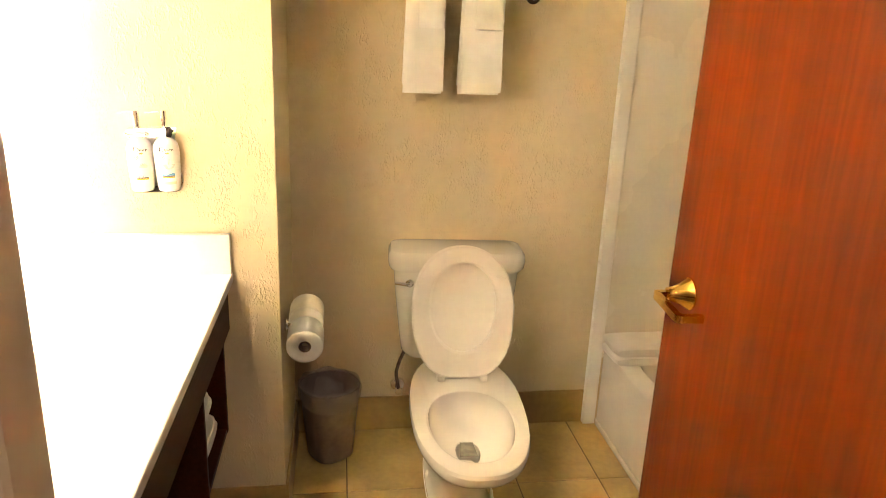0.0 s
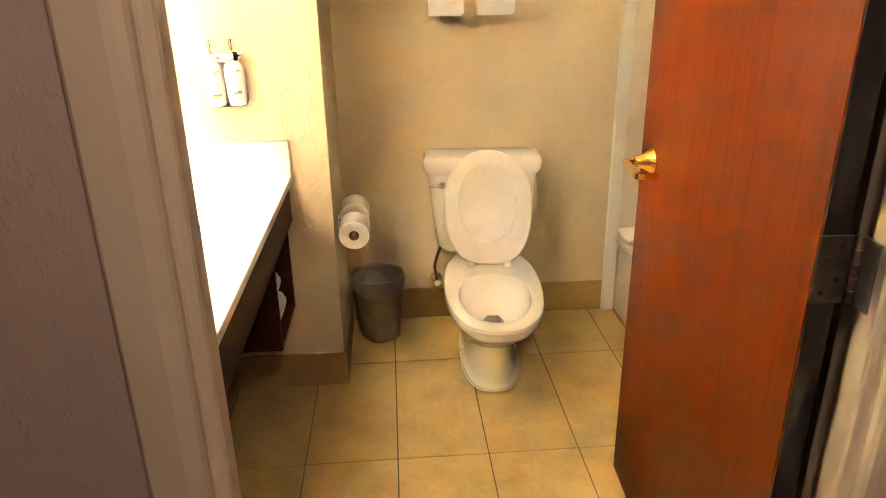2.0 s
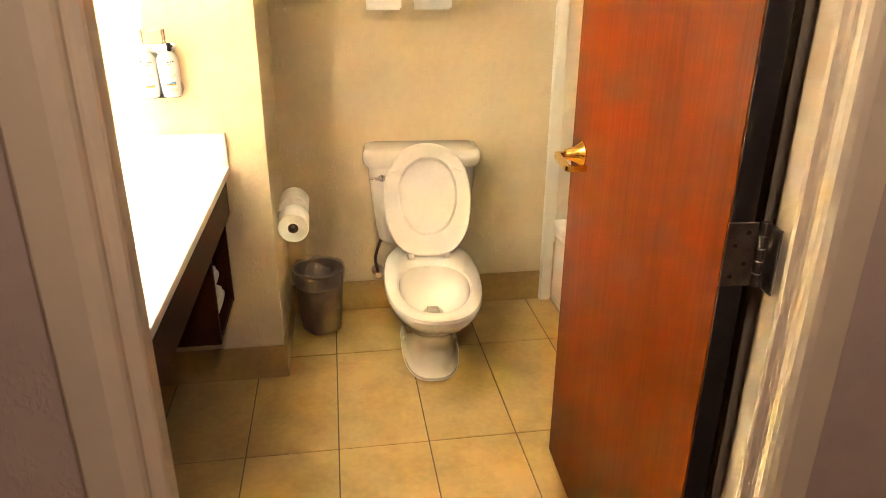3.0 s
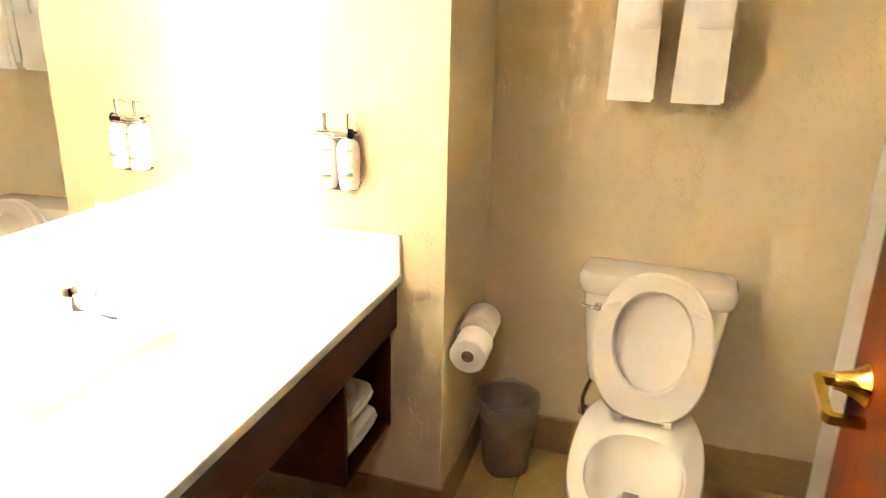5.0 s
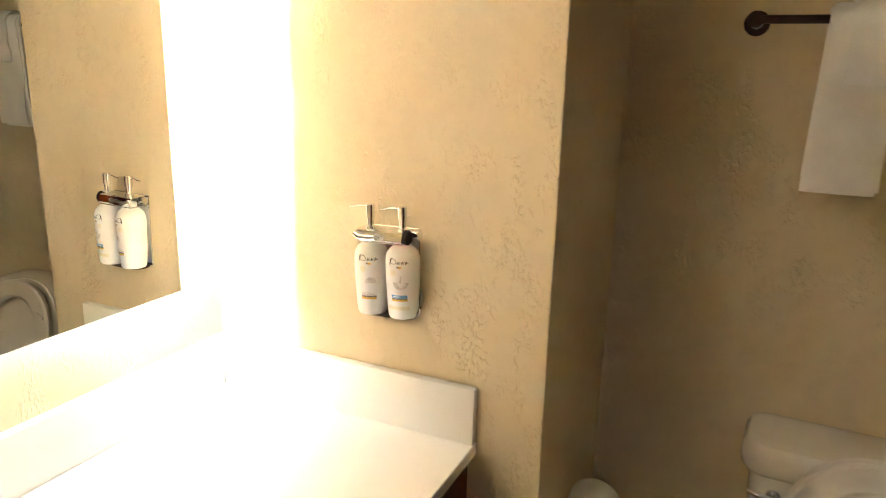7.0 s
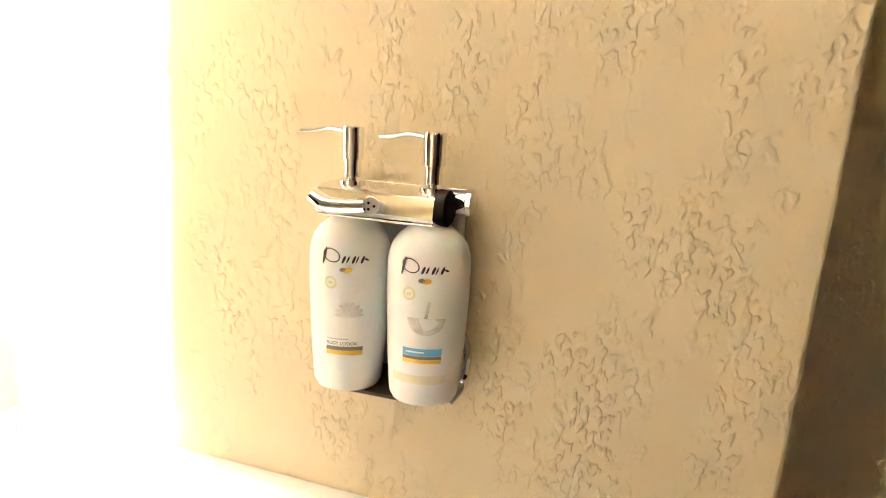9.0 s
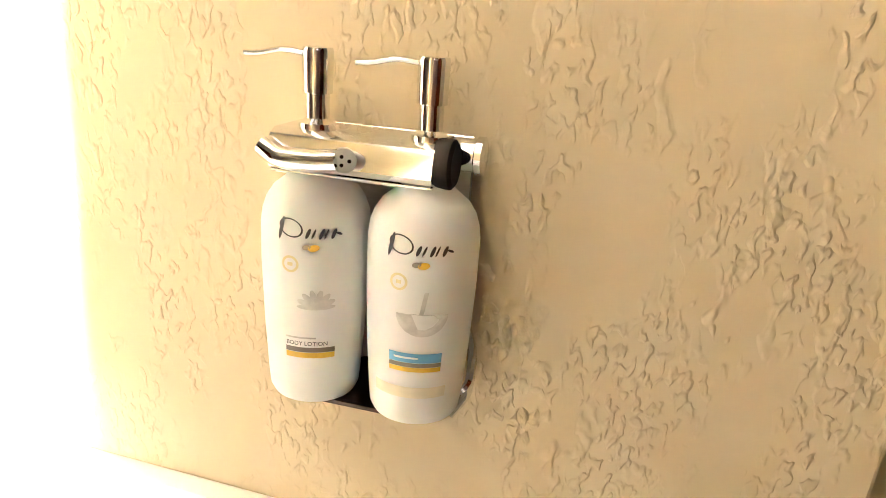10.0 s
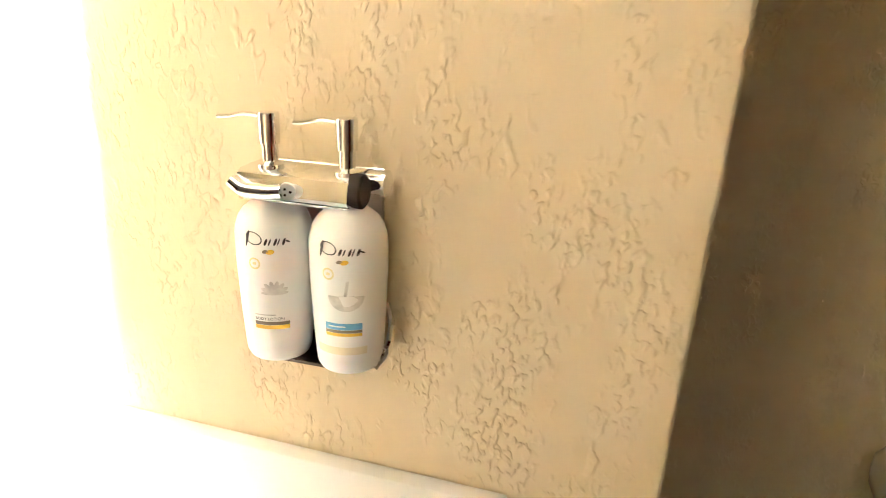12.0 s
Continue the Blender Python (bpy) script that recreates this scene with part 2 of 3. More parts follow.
def bend(points, n=6, r=0.3):
    """Rounds the corners of a line of points."""
    p = [Vector(q) for q in points]
    out = [p[0]]
    for a, b, c in zip(p, p[1:], p[2:]):
        f, g = b.lerp(a, r), b.lerp(c, r)
        out += [f.lerp(b, k / n).lerp(b.lerp(g, k / n), k / n) for k in range(n + 1)]
    return out + [p[-1]]


def rounded(x0, y0, x1, y1, r, n=6):
    """A rounded rectangle, anticlockwise."""
    pts = []
    for cx, cy, a in ((x1 - r, y1 - r, 0), (x0 + r, y1 - r, 90), (x0 + r, y0 + r, 180), (x1 - r, y0 + r, 270)):
        pts += [(cx + r * math.cos(radians(a + 90 * k / n)), cy + r * math.sin(radians(a + 90 * k / n))) for k in range(n + 1)]
    return pts


def wavy(bm, size, freq):
    for v in bm.verts:
        d = noise.noise_vector(v.co * freq) * size
        v.co += d
    return bm


# ---- the setting ----
CEIL = 2.44
XL, YB, XR = -0.762, 0.540, 2.01
YI, YH = -1.440, -1.550
DX0, DX1, DZ = -0.057, 0.945, 2.07


def structure(name, bm, mat, label, parent=None):
    return tagged(part(name, bm, mat, parent, smooth=False), label, "", "", "structure")


structure("wall_left", box(XL - 0.12, YH, 0, XL, 0.0, CEIL), M_WALL, "beige knockdown-textured wall behind the vanity mirror")
structure("wall_stub", box(XL - 0.12, 0.0, 0, 0.0, YB, CEIL, 0.003), M_WALL, "beige textured wall block beside the toilet niche")
structure("wall_back", box(XL - 0.12, YB, 0, XR + 0.12, YB + 0.12, CEIL), M_WALL, "beige painted wall behind the toilet")
structure("wall_right", box(XR, YH, 0, XR + 0.12, YB, CEIL), M_SURROUND, "cream wall along the bathtub")
bm = box(XL - 0.12 - 1.0, YH, 0, DX0 - 0.03, YI, CEIL)
box(DX1 + 0.03, YH, 0, XR + 0.12 + 1.0, YI, CEIL, bm=bm)
box(DX0 - 0.03, YH, DZ + 0.03, DX1 + 0.03, YI, CEIL, bm=bm)
structure("wall_door", bm, M_WALL, "beige wall around the bathroom doorway")
bm = box(XL - 1.12, YH - 0.012, 0, DX0 - 0.085, YH, CEIL)
box(DX1 + 0.085, YH - 0.012, 0, XR + 1.12, YH, CEIL, bm=bm)
box(DX0 - 0.085, YH - 0.012, DZ + 0.085, DX1 + 0.085, YH, CEIL, bm=bm)
structure("wall_hall_near", bm, M_HALLWALL, "taupe hall wall around the doorway")
structure("wall_hall_far", box(XL - 1.12, -3.42, 0, XR + 1.12, -3.30, CEIL), M_HALLWALL, "taupe hall wall")
structure("wall_hall_west", box(XL - 1.24, -3.42, 0, XL - 1.12, YI, CEIL), M_HALLWALL, "taupe hall end wall")
structure("wall_hall_east", box(XR + 1.12, -3.42, 0, XR + 1.24, YI, CEIL), M_HALLWALL, "taupe hall end wall")
# added wall at the tub's end; blocks light behind the open door
structure("wall_gap_blocker", box(1.000, YI, 0, XR, -1.000, CEIL), M_WALL, "beige wall added behind the door to keep light from its gap")
structure("ceiling", box(XL - 0.2, YI, CEIL, XR + 0.2, YB + 0.12, CEIL + 0.1), M_CEIL, "off-white painted bathroom ceiling")
structure("ceiling_hall", box(XL - 1.24, -3.42, CEIL, XR + 1.24, YI, CEIL + 0.1), M_CEIL, "off-white painted hall ceiling")
structure("hall_floor", box(XL - 1.24, -3.42, -0.05, XR + 1.24, YI - 0.06, -0.002), M_CARPET, "brown hall carpet")
floor_ob = structure("floor", box(XL - 0.1, YI - 0.06, -0.06, XR + 0.1, YB + 0.1, -0.003), M_GROUT, "dark grout bed of the tiled bathroom floor")
structure("threshold", box(DX0 - 0.01, YH, -0.002, DX1 + 0.01, YH + 0.07, 0.008, 0.003), M_BASE, "brown stone door threshold")

BH = 0.142
structure("baseboard_back", box(0.0, YB - 0.010, 0, 1.182, YB, BH + 0.006, 0.003), M_BASE, "brown ceramic base tiles along the toilet wall")
structure("baseboard_stub", box(XL, -0.010, 0, 0.010, 0.0, BH, 0.003), M_BASE, "brown ceramic base tiles below the vanity")
structure("baseboard_niche", box(0.0, 0.0, 0, 0.010, YB - 0.010, BH, 0.003), M_BASE, "brown ceramic base tiles beside the bin")
structure("baseboard_left", box(XL, YI, 0, XL + 0.010, -0.010, BH, 0.003), M_BASE, "brown ceramic base tiles under the vanity")

# steel door frame: stop, hall-side rabbet and face, swept round the opening
def frame_profile():
    # (into the opening, y) pairs of the frame's section
    return [(0.0, YI + 0.004), (0.0, -1.492), (0.017, -1.492), (0.017, -1.532), (0.014, -1.538), (0.006, -1.542), (0.000, -1.544), (-0.004, -1.548), (-0.004, -1.560), (-0.008, -1.568), (-0.018, -1.575),
            (-0.030, -1.579), (-0.080, -1.579), (-0.085, -1.575), (-0.085, -1.550), (-0.028, -1.550), (-0.028, YI + 0.004)]


bm = bmesh.new()
rows = []
for cx, cz, sx, sz in ((DX0, 0.0, 1, 0), (DX0, DZ, 1, -1), (DX1, DZ, -1, -1), (DX1, 0.0, -1, 0)):
    rows.append([bm.verts.new((cx + sx * a, y, cz + sz * a)) for a, y in frame_profile()])
for a, b in zip(rows, rows[1:]):
    for i in range(len(a)):
        j = (i + 1) % len(a)
        bm.faces.new((a[i], a[j], b[j], b[i]))
for r in (rows[0], rows[-1]):
    bm.faces.new(r)
structure("door_frame", bm, M_FRAME, "beige painted steel door frame")

# tub surround, its edge trim
structure("tub_surround", box(1.234, YB - 0.022, 0.30, XR, YB, 2.1, 0.003), M_SURROUND, "cream panel lining the end of the tub alcove")
structure("trim", box(1.182, YB - 0.034, 0.0, 1.234, YB, 2.12, 0.006, 3), M_TRIM, "white vertical edge trim of the tub surround")

# ---- bathroom door ----
door = thing("door_1", pose(0.856, -1.475, 0.0, 0, 0, -2.6), "reddish-brown wooden bathroom door standing open", "door", "", "structure")
part("leaf", box(0, 0, 0.008, 0.044, 0.876, 2.05, 0.002, 1), M_DOOR, door, "red-stained wood veneer")
# thin edge strips carry the hinge gap's shade as colour
part("hinge_edge", box(0.002, -0.003, 0.010, 0.042, 0.0, 2.048), M_EDGESHADE, door, "door edge coloured near black for its shade")
part("lock_edge", box(0.002, 0.876, 0.010, 0.042, 0.879, 2.048), M_EDGESHADE, door)


def hinge(z):
    leaf = part("hinge", box(-0.002, -0.0065, z, 0.050, -0.0035, z + 0.112, 0.001, 1), M_STEEL, door, "worn steel butt hinge, darkened for its shade")
    for k in range(5):
        part("knuckle", lathe([(0.0065, 0), (0.0075, 0.001), (0.0075, 0.0205), (0.0065, 0.0215)], 14, pose(0.058, -0.010, z + 0.0025 + k * 0.0222)), M_STEEL, leaf)
    part("jamb_leaf", box(0.062, -0.050, z, 0.065, -0.010, z + 0.112, 0.001, 1), M_STEEL, leaf)
    for k, (dx, dz) in enumerate(((0.014, 0.018), (0.034, 0.040), (0.014, 0.072), (0.034, 0.094))):
        part("screw", lathe([(0.0048, 0), (0.0040, 0.0012), (0.0012, 0.0006)], 12, pose(dx, -0.0062, z + dz, 90)), M_BRONZE, leaf)


for z in (0.20, 1.026, 1.80):
    hinge(z)
lever = part("lever_handle", lathe([(0.034, 0), (0.034, 0.003), (0.029, 0.010), (0.021, 0.022), (0.016, 0.036), (0.014, 0.048)], 28, pose(0, 0.776, 1.050, 0, -90)), M_BRASS, door, "polished brass lever handle")
part("lever", tube(bend([(-0.02, 0.776, 1.050), (-0.072, 0.776, 1.050), (-0.072, 0.662, 1.043), (-0.024, 0.662, 1.043)], 5, 0.12), 0.0100, 4, None, 1.0, math.pi / 4), M_BRASS, lever)
part("latch_plate", box(0.010, 0.8785, 1.00, 0.034, 0.881, 1.08, 0.001, 1), M_BRASS, door)

# ---- vanity ----
CX, CZ = -0.130, 0.864
vanity = thing("vanity_cabinet", pose(0, 0, 0), "dark mahogany wall-hung vanity with an open towel cubby", "vanity")
part("apron", box(-0.168, YI + 0.005, 0.688, -0.147, -0.002, CZ - 0.024, 0.002, 1), M_DARKWOOD, vanity)
part("partition", box(-0.70, -0.345, 0.350, -0.166, -0.327, 0.838, 0.002, 1), M_DARKWOOD, vanity)
part("end_panel", box(-0.70, -0.022, 0.350, -0.166, -0.003, 0.838, 0.002, 1), M_DARKWOOD, vanity)
part("shelf", box(-0.70, -0.326, 0.350, -0.168, -0.023, 0.368, 0.002, 1), M_DARKWOOD, vanity)
part("back_panel", box(-0.72, -0.345, 0.350, -0.702, -0.003, 0.838), M_DARKWOOD, vanity)
part("left_bracket", box(-0.72, YI + 0.005, 0.55, -0.18, YI + 0.030, 0.838), M_DARKWOOD, vanity)

SX0, SY0, SX1, SY1 = -0.545, -0.965, -0.264, -0.517
counter = thing("countertop", pose(0, 0, 0), "cream solid-surface vanity countertop with a backsplash", "countertop")


def slab_with_hole(x0, y0, x1, y1, hole, z0, z1, bm):
    n = len(hole)
    cx, cy = sum(p[0] for p in hole) / n, sum(p[1] for p in hole) / n
    outer = []
    for px, py in hole:
        dx, dy = px - cx, py - cy
        k = min([(x1 - cx) / dx if dx > 1e-6 else 9e9, (x0 - cx) / dx if dx < -1e-6 else 9e9, (y1 - cy) / dy if dy > 1e-6 else 9e9, (y0 - cy) / dy if dy < -1e-6 else 9e9])
        outer.append([cx + k * dx, cy + k * dy])
    for c in ((x0, y0), (x1, y0), (x1, y1), (x0, y1)):
        i = min(range(n), key=lambda q: (outer[q][0] - c[0]) ** 2 + (outer[q][1] - c[1]) ** 2)
        outer[i] = list(c)
    e = 0.002
    rings = [[(p[0], p[1], z0) for p in hole], [(p[0], p[1], z1 - e) for p in hole], [(p[0] + (p[0] - cx) * 0.01, p[1] + (p[1] - cy) * 0.01, z1) for p in hole],
             [(p[0] - (e if p[0] == x1 else 0), p[1], z1) for p in outer], [(p[0], p[1], z1 - e) for p in outer], [(p[0], p[1], z0) for p in outer]]
    rings.append(rings[0])
    return loft(rings, (False, False), bm)


hole = rounded(SX0, SY0, SX1, SY1, 0.035, 8)
part("top", slab_with_hole(XL + 0.002, YI + 0.004, CX, -0.002, hole, CZ - 0.024, CZ, None), M_COUNTER, counter)
part("backsplash", box(XL + 0.001, YI + 0.004, CZ, XL + 0.021, -0.022, CZ + 0.118, 0.003), M_COUNTER, counter)
part("side_splash", box(XL + 0.001, -0.021, CZ, CX - 0.002, -0.001, CZ + 0.118, 0.003), M_COUNTER, counter)

sink = thing("sink", pose((SX0 + SX1) / 2, (SY0 + SY1) / 2, CZ), "white rectangular undermount basin sunk into the countertop", "sink")
hx, hy = (SX1 - SX0) / 2, (SY1 - SY0) / 2
rings = []
for d, z, r in ((0.02, -0.0245, 0.05), (-0.002, -0.0245, 0.034), (-0.004, -0.030, 0.034), (0.006, -0.06, 0.036), (0.018, -0.10, 0.05), (0.035, -0.125, 0.06), (0.062, -0.136, 0.06), (0.11, -0.140, 0.03)):
    ins = -0.02 if rings == [] else d
    rings.append([(x, y, z) for x, y in rounded(-hx + ins, -hy + ins, hx - ins, hy - ins, r, 8)])
part("basin", loft(rings, (False, True)), M_BASIN, sink)
dr = part("drain", lathe([(0.0, 0.001), (0.016, 0.001), (0.019, 0.004), (0.023, 0.004), (0.025, 0.0)], 24, pose(-0.020, -0.038, -0.1395), caps=(False, True)), M_CHROME, sink, "chrome pop-up drain")
part("stopper", lathe([(0.015, 0.002), (0.015, 0.007), (0.012, 0.010), (0.002, 0.011)], 20, pose(-0.020, -0.038, -0.1395)), M_CHROME, dr)

faucet = thing("faucet", pose(-0.612, -0.738, CZ), "chrome single-lever basin faucet standing on the countertop", "faucet")
part("body", lathe([(0.027, 0), (0.027, 0.004), (0.023, 0.007), (0.0225, 0.115), (0.024, 0.118), (0.024, 0.140), (0.020, 0.146)], 28), M_CHROME, faucet)
part("spout", tube([(0.012, 0, 0.090), (0.06, 0, 0.090), (0.10, 0, 0.088), (0.118, 0, 0.087)], 0.0135, 18), M_CHROME, faucet)
part("aerator", lathe([(0.012, 0), (0.012, 0.012)], 18, pose(0.106, 0, 0.068)), M_CHROME, faucet)
part("lever", tube(bend([(0.015, 0, 0.130), (0.040, 0, 0.134), (0.070, 0, 0.138)], 3), 0.006, 12, flat=0.6), M_CHROME, faucet)

reshape(faucet, 1.12, 1.12, 1.14)

# small dark caddy on the counter
caddy = thing("amenity_box", pose(-0.172, -1.322, CZ, 0, 0, -38), "small black plastic box lying on the countertop", "box")
part("body", box(-0.043, -0.039, 0, 0.043, 0.039, 0.034, 0.006, 3), M_BLACKPLASTIC, caddy)
part("lid", box(-0.045, -0.041, 0.0345, 0.045, 0.041, 0.042, 0.003, 2), M_BLACKPLASTIC, caddy)

# folded towels in the cubby
def folded_towel(bm, x0, y0, z0, x1, y1, z1, plies=2):
    h = (z1 - z0) / plies
    for k in range(plies):
        own = bmesh.new()
        n = 10
        rings = []
        for i in range(9):
            y = y0 + (y1 - y0) * i / 8
            pinch = 0.86 if i in (0, 8) else 1.0
            ring = []
            for q in range(n * 2):
                a = 2 * math.pi * q / (n * 2)
                cx_, sx_ = math.cos(a), math.sin(a)
                px = (x0 + x1) / 2 + (x1 - x0) / 2 * math.copysign(abs(cx_) ** 0.35, cx_) * (1 if pinch == 1 else 0.97)
                pz = z0 + h * (k + 0.5) + h / 2 * math.copysign(abs(sx_) ** 0.55, sx_) * pinch
                ring.append((px, y, pz))
            rings.append(ring)
        loft(rings, (True, True), own)
        wavy(own, 0.004, 14)
        merged(bm, own)
    return bm


for k in range(2):
    tw = thing("bath_towel", pose(0, 0, 0), "white folded bath towel stacked in the vanity cubby", "towel", "towels in the cubby")
    part("fold", folded_towel(bmesh.new(), -0.56, -0.300, 0.371 + 0.083 * k, -0.190 - 0.010 * k, -0.062, 0.452 + 0.082 * k, 1), M_TOWEL, tw)
    part("fold", folded_towel(bmesh.new(), -0.55, -0.298, 0.391 + 0.083 * k, -0.184 - 0.010 * k, -0.066, 0.430 + 0.082 * k, 1), M_TOWEL, tw)

# ---- lit mirror ----
MY0, MY1, MZ0, MZ1, MX = -1.33, -0.208, 1.150, 2.02, -0.6655
mirror = thing("mirror", pose(0, 0, 0), "large frameless wall mirror lit from behind by warm strips", "mirror")
part("glass", box(MX - 0.006, MY0, MZ0, MX, MY1, MZ1, 0.001, 1), M_MIRROR, mirror)
HY0, HY1, HZ0, HZ1 = MY0 + 0.15, MY1 - 0.15, MZ0 + 0.050, MZ1 - 0.12
part("housing", box(XL + 0.001, HY0, HZ0, MX - 0.007, HY1, HZ1), M_TRIM, mirror)
part("light_strip", box(XL + 0.004, HY0, HZ0 - 0.013, XL + 0.020, HY1, HZ0 - 0.001), M_LED_LOW, mirror, "glowing warm light strip")
part("light_strip", box(XL + 0.004, HY0, HZ1 + 0.001, XL + 0.034, HY1, HZ1 + 0.013), M_LED_TOP, mirror, "glowing warm light strip")
part("light_strip", box(XL + 0.011, HY1 + 0.001, HZ0, XL + 0.044, HY1 + 0.013, HZ1), M_LED, mirror, "glowing warm light strip")
part("light_strip", box(XL + 0.011, HY0 - 0.013, HZ0, XL + 0.044, HY0 - 0.001, HZ1), M_LED_NEAR, mirror, "glowing warm light strip")

# ---- unseen fill lamp added on the hall ceiling to brighten the hall ----
def dome_lamp(x, y, r, mat, label):
    lamp = thing("hall_fill_light", pose(x, y, CEIL), label, "ceiling light")
    part("rim", lathe([(r + 0.012, 0.0), (r + 0.014, -0.012), (r + 0.004, -0.022)], 36), M_BRONZE, lamp)
    part("diffuser", lathe([(r, -0.004), (r, -0.022), (r * 0.9, -0.045), (r * 0.6, -0.065), (r * 0.2, -0.074)], 36), mat, lamp)


dome_lamp(0.45, -2.60, 0.14, M_HALLFILL, "round frosted fill light added unseen on the hall ceiling")

# ---- toilet ----
toilet = thing("toilet", pose(0.595, 0.195, 0, 0, 0, -3.2), "white two-piece toilet with seat and lid raised", "toilet")


def egg(yf, yb, w, z, n=48, sq=2.3, bias=0.10):
    """An egg-shaped outline from its front yf to its back yb, half-width w."""
    c, h = (yf + yb) / 2, (yb - yf) / 2
    pts = []
    for k in range(n):
        a = 2 * math.pi * k / n
        s, co = math.sin(a), math.cos(a)
        e = 2 / sq
        x = w * math.copysign(abs(s) ** e, s)
        y = c - h * math.copysign(abs(co) ** e, co)
        if bias:
            x *= 1 + bias * (y - c) / h if y < c else 1 + bias * 0.4 * (y - c) / h
        pts.append((x, y, z))
    return pts


outer = [(0.0, -0.315, 0.27, 0.118), (0.012, -0.318, 0.272, 0.120), (0.022, -0.310, 0.268, 0.113), (0.05, -0.300, 0.26, 0.104), (0.12, -0.300, 0.25, 0.098), (0.19, -0.325, 0.24, 0.108),
         (0.24, -0.385, 0.235, 0.132), (0.29, -0.465, 0.23, 0.160), (0.325, -0.515, 0.225, 0.175), (0.345, -0.540, 0.22, 0.184), (0.365, -0.556, 0.215, 0.190), (0.385, -0.560, 0.21, 0.191), (0.395, -0.555, 0.205, 0.187), (0.400, -0.545, 0.20, 0.178)]
inner = [(0.400, -0.500, -0.070, 0.142), (0.395, -0.490, -0.078, 0.135), (0.375, -0.487, -0.080, 0.133), (0.345, -0.472, -0.090, 0.126), (0.31, -0.435, -0.108, 0.104), (0.285, -0.390, -0.132, 0.080), (0.272, -0.350, -0.155, 0.060), (0.265, -0.330, -0.170, 0.048), (0.262, -0.31, -0.180, 0.040), (0.20, -0.295, -0.19, 0.036)]
rings = [egg(a, b, w, z, sq=2.5 if z > 0.3 else 2.7, bias=0.05) for z, a, b, w in outer] + [egg(a, b, w, z) for z, a, b, w in inner]
part("bowl", loft(rings, (True, True)), M_CERAMIC, toilet)


def slabring(x, y0, y1, z, r, bow=0.0, n=8):
    y1 *= 0.97
    pts = rounded(-x, y0, x, y1, r, n)
    return [(px - 0.013, py - bow * (1 - (px / x) ** 2) * (1 if py < (y0 + y1) / 2 else 0), z) for px, py in pts]


tank = part("tank", loft([slabring(0.180, 0.205, 0.325, 0.385, 0.05, 0.01), slabring(0.196, 0.190, 0.332, 0.410, 0.05, 0.012), slabring(0.205, 0.184, 0.335, 0.48, 0.045, 0.015),
                          slabring(0.224, 0.174, 0.338, 0.66, 0.04, 0.016), slabring(0.230, 0.171, 0.340, 0.746, 0.04, 0.016)]), M_CERAMIC, toilet)
part("tank_lid", loft([slabring(0.238, 0.164, 0.343, 0.744, 0.04, 0.018), slabring(0.248, 0.154, 0.347, 0.758, 0.045, 0.02), slabring(0.251, 0.151, 0.348, 0.782, 0.045, 0.02), slabring(0.249, 0.153, 0.347, 0.804, 0.045, 0.02),
                       slabring(0.240, 0.162, 0.341, 0.818, 0.042, 0.02), slabring(0.222, 0.178, 0.328, 0.823, 0.035, 0.02)]), M_CERAMIC, toilet)
fl = part("flush_lever", lathe([(0.015, 0), (0.015, 0.004), (0.009, 0.010)], 18, pose(-0.185, 0.166, 0.700, 90)), M_CHROME, toilet, "chrome flush lever")
part("arm", tube([(-0.185, 0.150, 0.700), (-0.200, 0.148, 0.701), (-0.222, 0.148, 0.705), (-0.238, 0.150, 0.706)], 0.0075, 12, flat=0.8), M_CHROME, fl)
# flat dark slab paints the shade inside the bowl's outlet
M_TRAPSHADE = material("trap_shade_colour", (0.24, 0.21, 0.15), 0.3, vary=0.1, scale=30)
part("trap_shade_patch", loft([[(-0.022, -0.190, z), (0.022, -0.190, z), (0.030, -0.268, z), (-0.030, -0.268, z)] for z in (0.2655, 0.2675)]), M_TRAPSHADE, toilet, "flat dark patch for the shaded outlet of the bowl")
TILT = pose(0, -0.005, 0.412, -15.5, 0, 0)


def oval(w, z0, z1, y, n=56, sq=2.15):
    """An upright oval outline; the wide ones end in a straighter, narrower foot."""
    c, h = (z0 + z1) / 2, (z1 - z0) / 2
    out = []
    for k in range(n):
        a = 2 * math.pi * k / n
        s, co = math.sin(a), math.cos(a)
        q = 3.3 if co < 0 and w > 0.14 else sq
        x = w * math.copysign(abs(s) ** (2 / q), s) * (1 + (0.17 if q > sq else 0.03) * co)
        out.append(TILT @ Vector((x, y, c + h * math.copysign(abs(co) ** (2 / q), co))))
    return out


L0, L1, SW = 0.000, 0.462, 0.180
H0, H1, HW = 0.092, 0.402, 0.114
seat = part("seat_ring", loft([oval(SW - 0.004, L0 + 0.004, L1 - 0.004, 0.004), oval(SW, L0, L1, -0.004), oval(SW, L0, L1, -0.014), oval(SW - 0.006, L0 + 0.005, L1 - 0.006, -0.019), oval(HW + 0.008, H0 - 0.008, H1 + 0.008, -0.019),
                               oval(HW, H0, H1, -0.013), oval(HW, H0, H1, 0.002), oval(SW - 0.004, L0 + 0.004, L1 - 0.004, 0.004)], (False, False)), M_SEAT, toilet, "raised white plastic seat ring")
for sx in (-1, 1):
    own = box(-0.019, -0.004, -0.005, 0.019, 0.004, 0.005, 0.002)
    own.transform(TILT @ pose(sx * 0.128, -0.022, 0.355, 0, sx * 22, 0))
    part("bumper", own, M_SEAT, seat)
part("lid", loft([oval(SW - 0.004, L0 + 0.002, L1 + 0.002, 0.024), oval(SW, L0, L1 + 0.004, 0.028), oval(SW - 0.004, L0 + 0.002, L1 + 0.002, 0.036), oval(SW - 0.03, L0 + 0.03, L1 - 0.03, 0.040)]), M_SEAT, toilet, "raised white plastic lid")
